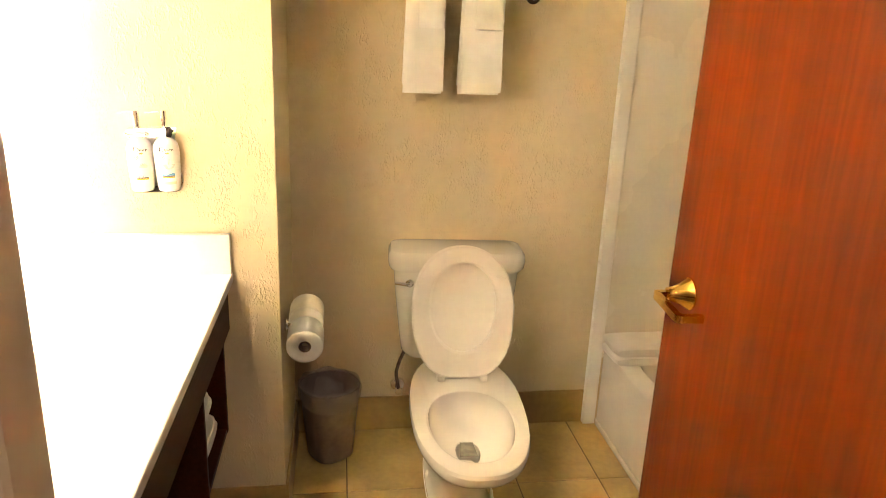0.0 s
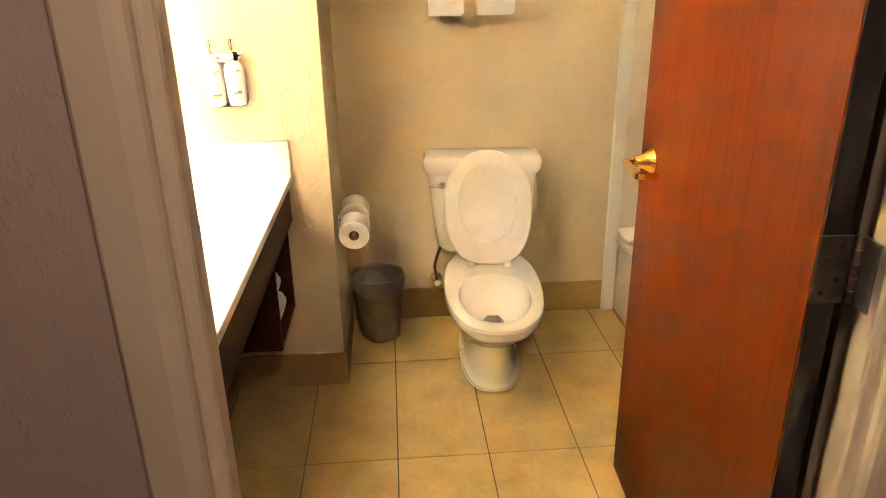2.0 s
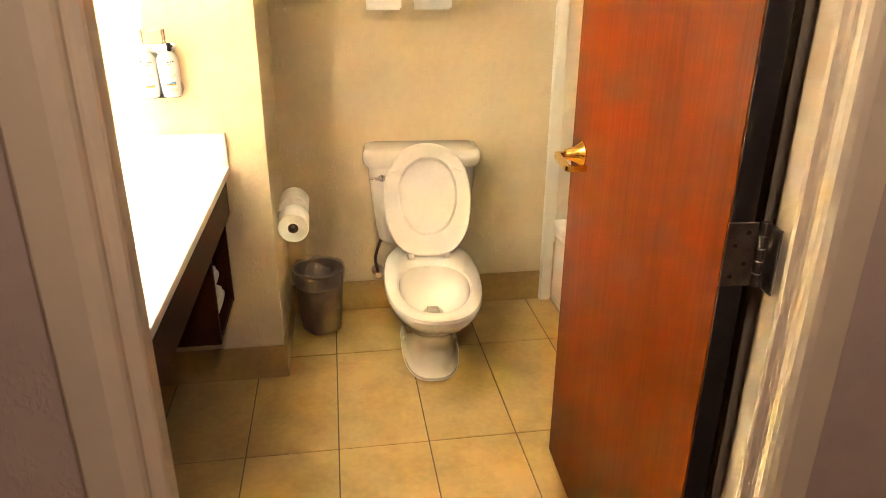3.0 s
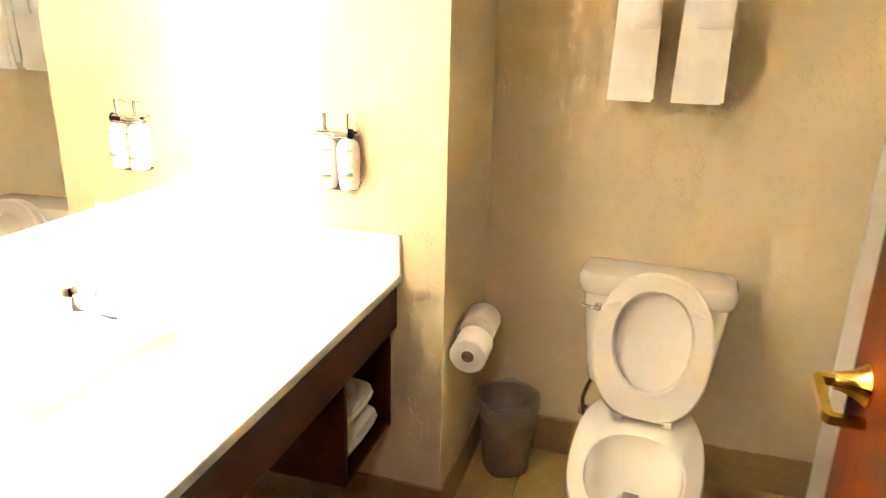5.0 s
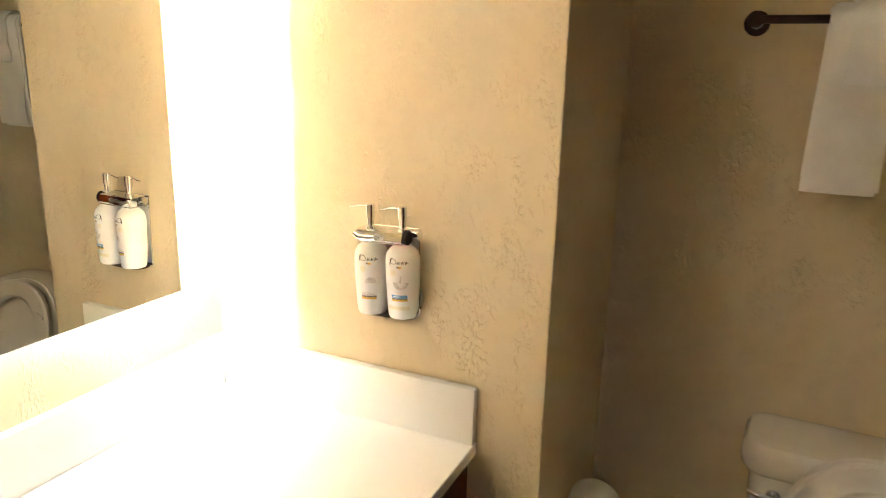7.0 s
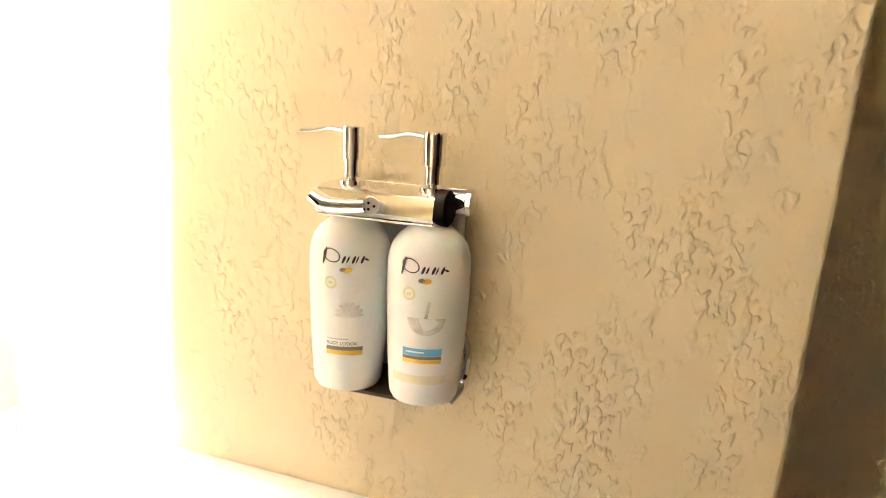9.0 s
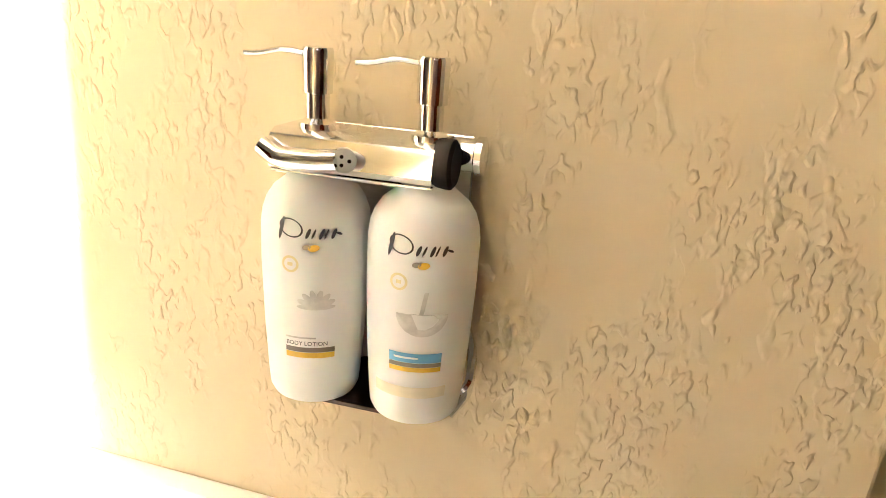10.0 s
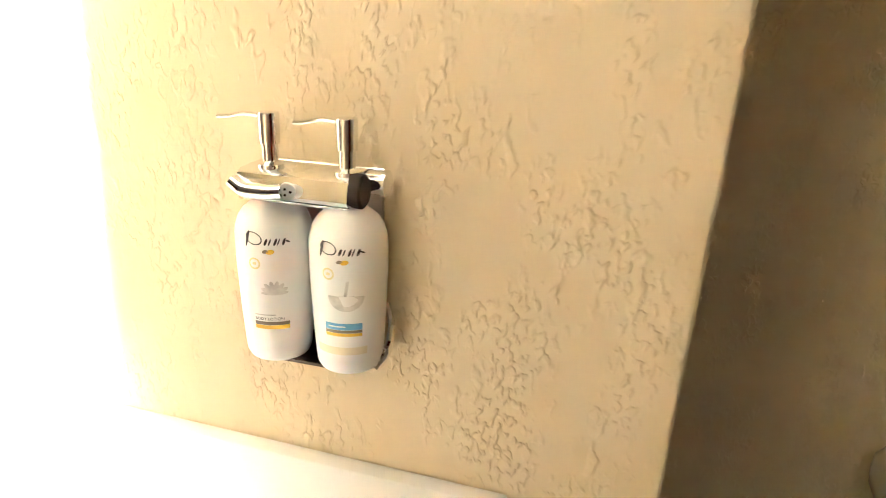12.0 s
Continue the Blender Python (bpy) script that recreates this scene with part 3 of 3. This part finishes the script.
for sx in (-1, 1):
    part("hinge_post", box(sx * 0.075 - 0.014, -0.020, 0.399, sx * 0.075 + 0.014, 0.018, 0.424, 0.006, 3), M_SEAT, toilet)
part("hinge_rod", tube([(-0.075, -0.006, 0.416), (0.075, -0.006, 0.416)], 0.007, 10), M_SEAT, toilet)
for sx in (-1, 1):
    part("bolt_cap", lathe([(0.014, 0), (0.014, 0.012), (0.009, 0.019), (0.002, 0.021)], 16, pose(sx * 0.108, -0.02, 0.018)), M_CERAMIC, toilet)
part("caulk_line", loft([egg(-0.321, 0.275, 0.123, 0.0, sq=2.7, bias=0.05), egg(-0.319, 0.273, 0.1205, 0.004, sq=2.7, bias=0.05)], (False, False)), M_TRIM, toilet)

reshape(toilet, 0.99, 1.0, 0.984)

valve = thing("water_supply_valve", pose(0.40, YB, 0.20), "chrome stop valve with a dark supply hose", "valve")
part("escutcheon", lathe([(0.030, 0), (0.026, 0.008), (0.012, 0.012)], 20, pose(0, 0, 0, 90)), M_CHROME, valve)
part("valve_body", lathe([(0.010, 0), (0.010, 0.05), (0.014, 0.052), (0.014, 0.07)], 16, pose(0, 0, 0, 90)), M_CHROME, valve)
part("hose", tube(bend([(0, -0.055, 0.008), (-0.012, -0.06, 0.08), (0.0, -0.065, 0.13), (0.02, -0.07, 0.185)], 5), 0.007, 10), M_HOSE, valve)

# ---- paper rolls ----
holder = thing("paper_holder", pose(0.0, 0.0, 0.0), "chrome two-roll toilet paper holder on the wall", "paper holder")
part("post", lathe([(0.020, 0), (0.020, 0.005), (0.009, 0.010), (0.009, 0.060)], 20, pose(0, 0.137, 0.636, 0, 90)), M_CHROME, holder)
part("spindle", tube([(0.067, 0.044, 0.610), (0.067, 0.240, 0.652)], 0.008, 12), M_CHROME, holder)


def paper_roll(y0, y1, z0, z1, r, name_label):
    roll = thing("paper_roll", pose(0.067, y0, z0, -90 + math.degrees(math.atan2(z1 - z0, y1 - y0)), 0, 0), name_label, "toilet paper", "toilet paper rolls")
    ln = math.hypot(y1 - y0, z1 - z0)
    part("paper", lathe([(0.0195, 0.001), (r - 0.003, 0.0), (r, 0.003), (r, ln - 0.003), (r - 0.003, ln), (0.0195, ln - 0.001), (0.0195, 0.001)], 40, caps=(False, False)), M_PAPER, roll)
    part("core", lathe([(0.0193, 0.0), (0.0193, ln), (0.018, ln), (0.018, 0.0), (0.0193, 0.0)], 28, caps=(False, False)), M_CARD, roll)


paper_roll(0.031, 0.129, 0.608, 0.616, 0.057, "white toilet paper roll on the chrome holder")
paper_roll(0.139, 0.237, 0.644, 0.652, 0.056, "white toilet paper roll on the chrome holder")

# ---- waste bin ----
waste = thing("waste_bin", pose(0.136, 0.385, 0, 0, 0, 30), "grey-brown plastic waste bin with a clear liner", "waste bin")


def squircle(r, z, sq, n=40):
    return [(r * math.copysign(abs(math.cos(2 * math.pi * k / n)) ** (2 / sq), math.cos(2 * math.pi * k / n)), r * math.copysign(abs(math.sin(2 * math.pi * k / n)) ** (2 / sq), math.sin(2 * math.pi * k / n)), z) for k in range(n)]


part("body", loft([squircle(0.072, 0.0, 3.0), squircle(0.078, 0.006, 3.0), squircle(0.098, 0.20, 2.6), squircle(0.106, 0.285, 2.3), squircle(0.110, 0.290, 2.3), squircle(0.110, 0.298, 2.3), squircle(0.104, 0.298, 2.3), squircle(0.096, 0.20, 2.6), squircle(0.074, 0.010, 3.0)]), M_BIN, waste)
film = loft([squircle(0.1, 0.225, 2.5), squircle(0.1105, 0.262, 2.4), squircle(0.1135, 0.290, 2.3), squircle(0.1125, 0.303, 2.3), squircle(0.104, 0.306, 2.3), squircle(0.097, 0.280, 2.3), squircle(0.088, 0.20, 2.5), squircle(0.072, 0.06, 2.8), squircle(0.03, 0.03, 2.2)], (False, True))
for v in film.verts:
    a = math.atan2(v.co.y, v.co.x)
    k = 1 + 0.02 * math.sin(9 * a + 30 * v.co.z) + 0.035 * noise.noise(v.co * 28) * (1 if v.co.z > 0.2 else 2)
    if v.co.z > 0.2 and v.co.z < 0.3:
        k = max(k, 1.0 + 0.015)
    v.co.x *= k
    v.co.y *= k
    if v.co.z > 0.27:
        v.co.z += 0.018 * max(0, noise.noise(v.co * 22))
part("liner", film, M_LINER, waste, "clear crumpled plastic liner").visible_shadow = False
own = bmesh.new()
bmesh.ops.create_icosphere(own, subdivisions=4, radius=0.055, matrix=pose(0.0, 0.01, 0.262))
for v in own.verts:
    v.co.z = 0.262 + (v.co.z - 0.262) * 0.9
    v.co += noise.noise_vector(v.co * 26) * 0.022
part("liner_knot", own, M_LINER, waste).visible_shadow = False
reshape(waste, 0.98, 0.98, 0.98)

# ---- towel bar ----
RY, RZ = 0.420, 1.682
rack = thing("towel_bar", pose(0, 0, 0), "dark bronze towel bar fixed to the wall", "towel bar")
part("bar", tube([(0.252, RY, RZ), (0.852, RY, RZ)], 0.0085, 14), M_BRONZE, rack)
for x in (0.262, 0.842):
    part("bracket", lathe([(0.026, 0), (0.026, 0.006), (0.013, 0.013), (0.012, YB - RY + 0.004), (0.016, YB - RY + 0.010)], 22, pose(x, YB, RZ, 90)), M_BRONZE, rack)


def draped(bm, x0, x1, zf, zb, off, thick, seed, taper=0.0):
    """Cloth hung over the bar: an inverted U with soft edges."""
    path = []
    for k in range(13):
        z = zf + (RZ - zf) * k / 12
        path.append((RY - off - 0.006 * math.sin(k * 0.7 + seed) * (1 - k / 12), z))
    for k in range(1, 8):
        a = math.pi * k / 8
        path.append((RY - off * math.cos(a), RZ + off * math.sin(a)))
    for k in range(9):
        path.append((RY + off, RZ + (zb - RZ) * k / 8))
    n = 8
    rings = []
    for i, (y, z) in enumerate(path):
        a, b = path[max(i - 1, 0)], path[min(i + 1, len(path) - 1)]
        d = Vector((0, b[0] - a[0], b[1] - a[1])).normalized()
        nrm = Vector((0, d.z, -d.y))
        down = max(0.0, (RZ - z) / (RZ - zf))
        xa, xb = x0 - taper * down, x1 + taper * down * 0.3
        up, lo = [], []
        for q in range(n + 1):
            x = xa + (xb - xa) * q / n
            e = 0.45 if q in (0, n) else 1.0
            w = 0.003 * noise.noise((x * 30 + seed, z * 12, seed))
            up.append(Vector((x, y, z)) - nrm * (thick / 2 * e + w))
            lo.append(Vector((x, y, z)) + nrm * (thick / 2 * e - w))
        rings.append(up + lo[::-1])
    return loft(rings, (True, True), bm)


for x0, x1, s in ((0.380, 0.513, 1.0), (0.566, 0.709, 4.3)):
    hand = thing("hand_towel", pose(0, 0, 0), "white folded hand towel draped over the towel bar", "towel", "hand towels on the bar")
    part("cloth", draped(bmesh.new(), x0 + 0.012, x1 - 0.004, 1.354, 1.38, 0.017, 0.015, s, 0.010), M_TOWEL, hand)
    part("cloth", draped(bmesh.new(), x0 + 0.018, x1 + 0.002, 1.362, 1.39, 0.028, 0.007, s + 2, 0.008), M_TOWEL, hand)
    wash = thing("washcloth", pose(0, 0, 0), "white washcloth folded over the hand towel", "washcloth", "washcloths on the bar")
    part("cloth", draped(bmesh.new(), x0 + 0.050, x1 - 0.006, 1.563, 1.575, 0.0385, 0.011, s + 5, 0.0), M_TOWEL, wash)

# ---- bathtub ----
tub = thing("bathtub", pose(0, 0, 0), "white alcove bathtub with a flat apron", "bathtub")
TX, TZ = 1.240, 0.350
rim_o = rounded(TX, -0.995, XR - 0.002, YB - 0.023, 0.012, 6)
rim_i = rounded(TX + 0.075, -0.90, XR - 0.08, YB - 0.11, 0.13, 6)
cxm, cym = (TX + XR) / 2, (-0.995 + YB) / 2
deep = [(cxm + (x - cxm) * 0.8, cym + (y - cym) * 0.86) for x, y in rim_i]
rings = [[(x, y, 0.0) for x, y in rim_o], [(x, y, 0.03) for x, y in rim_o], [(x, y, TZ - 0.014) for x, y in rim_o], [(cxm + (x - cxm) * 0.992, cym + (y - cym) * 0.996, TZ - 0.003) for x, y in rim_o], [(cxm + (x - cxm) * 0.98, cym + (y - cym) * 0.99, TZ) for x, y in rim_o],
         [(x, y, TZ) for x, y in rim_i], [(cxm + (x - cxm) * 0.97, cym + (y - cym) * 0.98, TZ - 0.015) for x, y in rim_i], [(x, y, 0.10) for x, y in deep], [(cxm + (x - cxm) * 0.9, cym + (y - cym) * 0.94, 0.06) for x, y in deep]]
part("shell", loft(rings, (True, True)), M_TUB, tub)
part("skirt_lip", box(TX - 0.008, -0.99, 0.002, TX, YB - 0.036, 0.030, 0.003), M_TUB, tub)
mat_ob = thing("bath_mat", pose(0, 0, 0), "white folded terry bath mat on the tub rim", "bath mat")
for k in range(2):
    part("fold", folded_towel(bmesh.new(), 1.216, 0.330, TZ + 0.003 + 0.036 * k, 1.60, 0.495, TZ + 0.040 + 0.036 * k, 1), M_TOWEL, mat_ob)

# ---- soap dispensers ----
# the bracket hangs a little crooked on the wall
LEAN = pose(-0.316, 0, 1.2, 0, -1.3, 0) @ pose(0.316, 0, -1.2)
DISP = thing("dispenser_bracket", LEAN @ pose(-0.3160, 0, -0.0045), "chrome wall bracket locking two pump bottles", "bracket")
part("back_plate", box(-0.060, -0.004, 1.114, 0.060, -0.0005, 1.30, 0.001, 1), M_CHROME, DISP)
part("base_tray", loft([[(x, y, 1.1138) for x, y in rounded(-0.062, -0.056, 0.066, -0.001, 0.024, 5)], [(x, y, 1.1168) for x, y in rounded(-0.062, -0.056, 0.066, -0.001, 0.024, 5)]]), M_BRONZE, DISP)
sec = [(-0.058, 1.277), (-0.061, 1.281), (-0.060, 1.290), (-0.056, 1.298), (-0.050, 1.301), (-0.012, 1.301), (-0.012, 1.298), (-0.049, 1.298), (-0.053, 1.295), (-0.057, 1.289), (-0.058, 1.282), (-0.055, 1.279)]
part("clamp_cover", loft([[(x, y, z) for y, z in sec] for x in (-0.058, -0.03, 0.0, 0.03, 0.048)]), M_CHROME, DISP)
part("lower_lip", box(-0.058, -0.058, 1.2735, 0.048, -0.010, 1.2765, 0.001, 1), M_CHROME, DISP)
part("arm", tube(bend([(-0.058, -0.061, 1.2900), (-0.045, -0.066, 1.2850), (-0.022, -0.067, 1.2855), (-0.006, -0.068, 1.2880)], 4), 0.0085, 14, flat=0.85), M_CHROME, DISP)
lk = part("lock", lathe([(0.0065, 0), (0.0075, 0.002), (0.0075, 0.008)], 18, pose(-0.006, -0.063, 1.2885, 90, 0, 25)), M_SATIN, DISP, "round chrome lock with pin holes")
for k in range(3):
    a = 2 * math.pi * k / 3
    part("pin_hole", lathe([(0.0012, 0), (0.0012, 0.0006)], 8, pose(-0.006, -0.063, 1.2885, 90, 0, 25) @ pose(0.003 * math.cos(a), 0.003 * math.sin(a), 0.0077)), M_BLACKPLASTIC, lk)
part("end_cap", lathe([(0.0145, 0), (0.0155, 0.002), (0.0155, 0.010), (0.013, 0.012)], 24, pose(0.0465, -0.044, 1.2885, 0, 90)), M_BLACKPLASTIC, DISP, "dark round end cap")
part("end_rod", lathe([(0.011, 0), (0.011, 0.013), (0.0125, 0.014), (0.0125, 0.018), (0.010, 0.019)], 24, pose(0.052, -0.020, 1.291, 0, 90)), M_CHROME, DISP)
part("end_rod", lathe([(0.009, 0), (0.009, 0.010)], 20, pose(-0.066, -0.020, 1.289, 0, 90)), M_CHROME, DISP)
part("side_loop", tube(bend([(0.064, -0.004, 1.164), (0.073, -0.016, 1.152), (0.075, -0.030, 1.130), (0.064, -0.042, 1.1155)], 4), 0.0034, 8, flat=1.8), M_CHROME, DISP)
reshape(DISP, 0.92, 0.92, 0.905, 1.114)

R = 0.0352


def wrap(bm, z, dx, m=Matrix(), lift=0.0004):
    """Lays flat artwork, drawn in x and y metres, round a bottle's front at height z."""
    bmesh.ops.triangulate(bm, faces=bm.faces[:])
    bmesh.ops.subdivide_edges(bm, edges=[e for e in bm.edges if e.calc_length() > 0.006], cuts=3, use_grid_fill=False)
    for v in bm.verts:
        x, y = v.co.x + dx, v.co.y
        h = z + y
        r = lift + (R if h > 0.105 else R - 0.0018 * (0.105 - h) / 0.045 if h > 0.060 else R - 0.0018 - 0.0022 * (0.060 - h) / 0.035)
        a = x / R
        v.co = Vector((r * math.sin(a), -r * math.cos(a), h))
    return bm


def ribbon(x0, x1, y0, y1, n=14, lean=0.0):
    bm = bmesh.new()
    lo = [bm.verts.new((x0 + (x1 - x0) * k / n, y0, 0)) for k in range(n + 1)]
    hi = [bm.verts.new((x0 + (x1 - x0) * k / n + lean, y1, 0)) for k in range(n + 1)]
    for k in range(n):
        bm.faces.new((lo[k], lo[k + 1], hi[k + 1], hi[k]))
    return bm


def blot(cx, cy, rx, ry, turn=0.0, n=20, hole=0.0, bm=None):
    bm = bm or bmesh.new()
    c, s = math.cos(radians(turn)), math.sin(radians(turn))

    def at(a, f):
        x, y = rx * f * math.cos(a), ry * f * math.sin(a)
        return bm.verts.new((cx + x * c - y * s, cy + x * s + y * c, 0))
    o = [at(2 * math.pi * k / n, 1) for k in range(n)]
    if hole:
        i = [at(2 * math.pi * k / n, hole) for k in range(n)]
        for k in range(n):
            bm.faces.new((o[k], o[(k + 1) % n], i[(k + 1) % n], i[k]))
    else:
        bm.faces.new(o)
    return bm


def words(text, size):
    cu = bpy.data.curves.new("words", "FONT")
    cu.body, cu.size, cu.align_x = text, size, "LEFT"
    ob = bpy.data.objects.new("words", cu)
    me = bpy.data.meshes.new_from_object(ob)
    bm = bmesh.new()
    bm.from_mesh(me)
    bpy.data.objects.remove(ob)
    bpy.data.meshes.remove(me)
    return bm


def pump_bottle(x, kind, label):
    b = thing("pump_bottle", LEAN @ pose(x, -0.0357, 1.1035), label, "soap bottle", "pump bottles on the wall")
    H = 0.150
    prof = [(0.0240, 0.009), (0.0280, 0.0105), (0.0302, 0.015), (0.0312, 0.025), (R - 0.0018, 0.060), (R, 0.105), (R, 0.132), (R - 0.001, 0.140), (R - 0.0035, 0.148), (R - 0.008, 0.155), (R - 0.014, 0.160), (0.018, 0.163), (0.0165, 0.165), (0.0165, 0.176)]
    body = part("body", lathe(prof, 48), M_BOTTLE, b)
    pm = part("pump", lathe([(0.0115, 0.192), (0.0115, 0.196), (0.0086, 0.198), (0.0074, 0.199), (0.0074, 0.214), (0.0092, 0.2145), (0.0096, 0.240), (0.0090, 0.242), (0.002, 0.2425)], 22), M_CHROME, b, "chrome pump head")
    part("spout", tube(bend([(0, 0, 0.237), (-0.022, -0.003, 0.2395), (-0.036, -0.005, 0.236), (-0.046, -0.006, 0.2355)], 4), 0.0027, 10, flat=0.75), M_CHROME, pm)
    tw = 0.0115 if kind == "lotion" else 0.0085
    # brand mark as plain slanted strokes
    part("brand_mark", wrap(blot(-0.0120, 0.0008, 0.0080, 0.0060, -20, hole=0.86), 0.1350, tw), M_INK, body, "dark slanted brand mark")
    for dx, dy, w, h, lean in ((-0.0182, 0.0, 0.0013, 0.0080, -14), (-0.0012, -0.0022, 0.0011, 0.0036, -22), (0.0022, -0.0022, 0.0007, 0.0034, -22), (0.0070, -0.0022, 0.0011, 0.0037, -22),
                               (0.0098, -0.0022, 0.0006, 0.0036, -22), (0.0144, -0.0022, 0.0012, 0.0036, -22), (0.0178, -0.0022, 0.0022, 0.0008, -22)):
        part("brand_stroke", wrap(blot(dx, dy, w, h, lean), 0.1350, tw), M_INK, body)
    part("emblem", wrap(blot(0.0022, 0, 0.0036, 0.0022, 12), 0.1235, tw), M_GOLD, body)
    part("emblem", wrap(blot(-0.0022, 0.0004, 0.0026, 0.0017, 10), 0.1235, tw), M_TAUPE, body)
    part("seal", wrap(blot(-0.0125, 0, 0.0056, 0.0056, hole=0.72), 0.1120, tw), M_PALE, body)
    part("seal", wrap(ribbon(-0.0142, -0.0108, -0.0012, 0.0012), 0.1120, tw), M_PALE, body)
    if kind == "lotion":
        fl_ = blot(0.004, -0.0035, 0.0125, 0.0022)
        for tn in (20, 48, 76, 104, 132, 160):
            c, s_ = math.cos(radians(tn)), math.sin(radians(tn))
            blot(0.004 + 0.0072 * c, -0.003 + 0.0060 * s_, 0.0056, 0.0021, tn, bm=fl_)
        part("flower_print", wrap(fl_, 0.0870, tw), M_GREY, body, "pale grey flower print")
        part("caption", wrap(words("BODY LOTION", 0.0042), 0.0556, tw - 0.0165), M_INK, body, "small dark caption")
        part("caption", wrap(ribbon(-0.0165, 0.004, 0, 0.0012), 0.0605, tw), M_GREY, body)
        part("stripe", wrap(ribbon(-0.0170, 0.0170, 0, 0.0036), 0.0505, tw), M_TAUPE, body)
        part("stripe", wrap(ribbon(-0.0170, 0.0170, 0, 0.0040), 0.0463, tw), M_GOLD, body)
    else:
        fl_ = bmesh.new()
        arc = [fl_.verts.new((0.003 + 0.0165 * math.cos(math.pi * (1 + k / 14)), 0.004 + 0.0150 * math.sin(math.pi * (1 + k / 14)), 0)) for k in range(15)]
        fl_.faces.new(arc)
        part("bowl_print", wrap(fl_, 0.0875, tw), M_GREY, body, "pale grey milk bowl print")
        part("splash_print", wrap(ribbon(0.0010, 0.0036, 0.004, 0.019, lean=0.0025), 0.0875, tw, lift=0.0006), M_GREY, body)
        part("stripe", wrap(ribbon(-0.0175, 0.0175, 0, 0.0066), 0.0580, tw), M_BLUE, body)
        part("caption", wrap(ribbon(-0.0140, 0.0020, 0, 0.0014), 0.0608, tw, lift=0.0007), M_BOTTLE, body)
        part("stripe", wrap(ribbon(-0.0175, 0.0175, 0, 0.0030), 0.0548, tw), M_TAUPE, body)
        part("stripe", wrap(ribbon(-0.0175, 0.0175, 0, 0.0032), 0.0514, tw), M_GOLD, body)
        # wide pale cream band low on the bottle's front
        part("stripe", wrap(ribbon(-0.0300, 0.0230, 0, 0.0080, 20), 0.0320, tw), M_CREAMBAND, body)
    reshape(b, 0.93, 0.93, 0.91)


pump_bottle(-0.3475, "lotion", "white lotion pump bottle with gold stripe in the bracket")
pump_bottle(-0.2795, "wash", "white soap pump bottle with blue stripe in the bracket")

# ---- floor tiles ----
TW, TL, GAP = 0.307, 0.627, 0.0045
for ix in range(-3, 8):
    for iy in range(-2, 2):
        x0, y0 = 0.197 + TW * ix, -0.489 + TL * iy
        x1, y1 = x0 + TW, y0 + TL
        if x1 < XL or x0 > 1.28:
            continue
        a, b, c, d = max(x0, XL), max(y0, YI - 0.055), min(x1, 1.27), min(y1, YB)
        if c - a < 0.02 or d - b < 0.02:
            continue
        part("tile", box(a + GAP / 2, b + GAP / 2, -0.004, c - GAP / 2, d - GAP / 2, 0.0, 0.0012, 1), M_TILE, floor_ob, smooth=False)
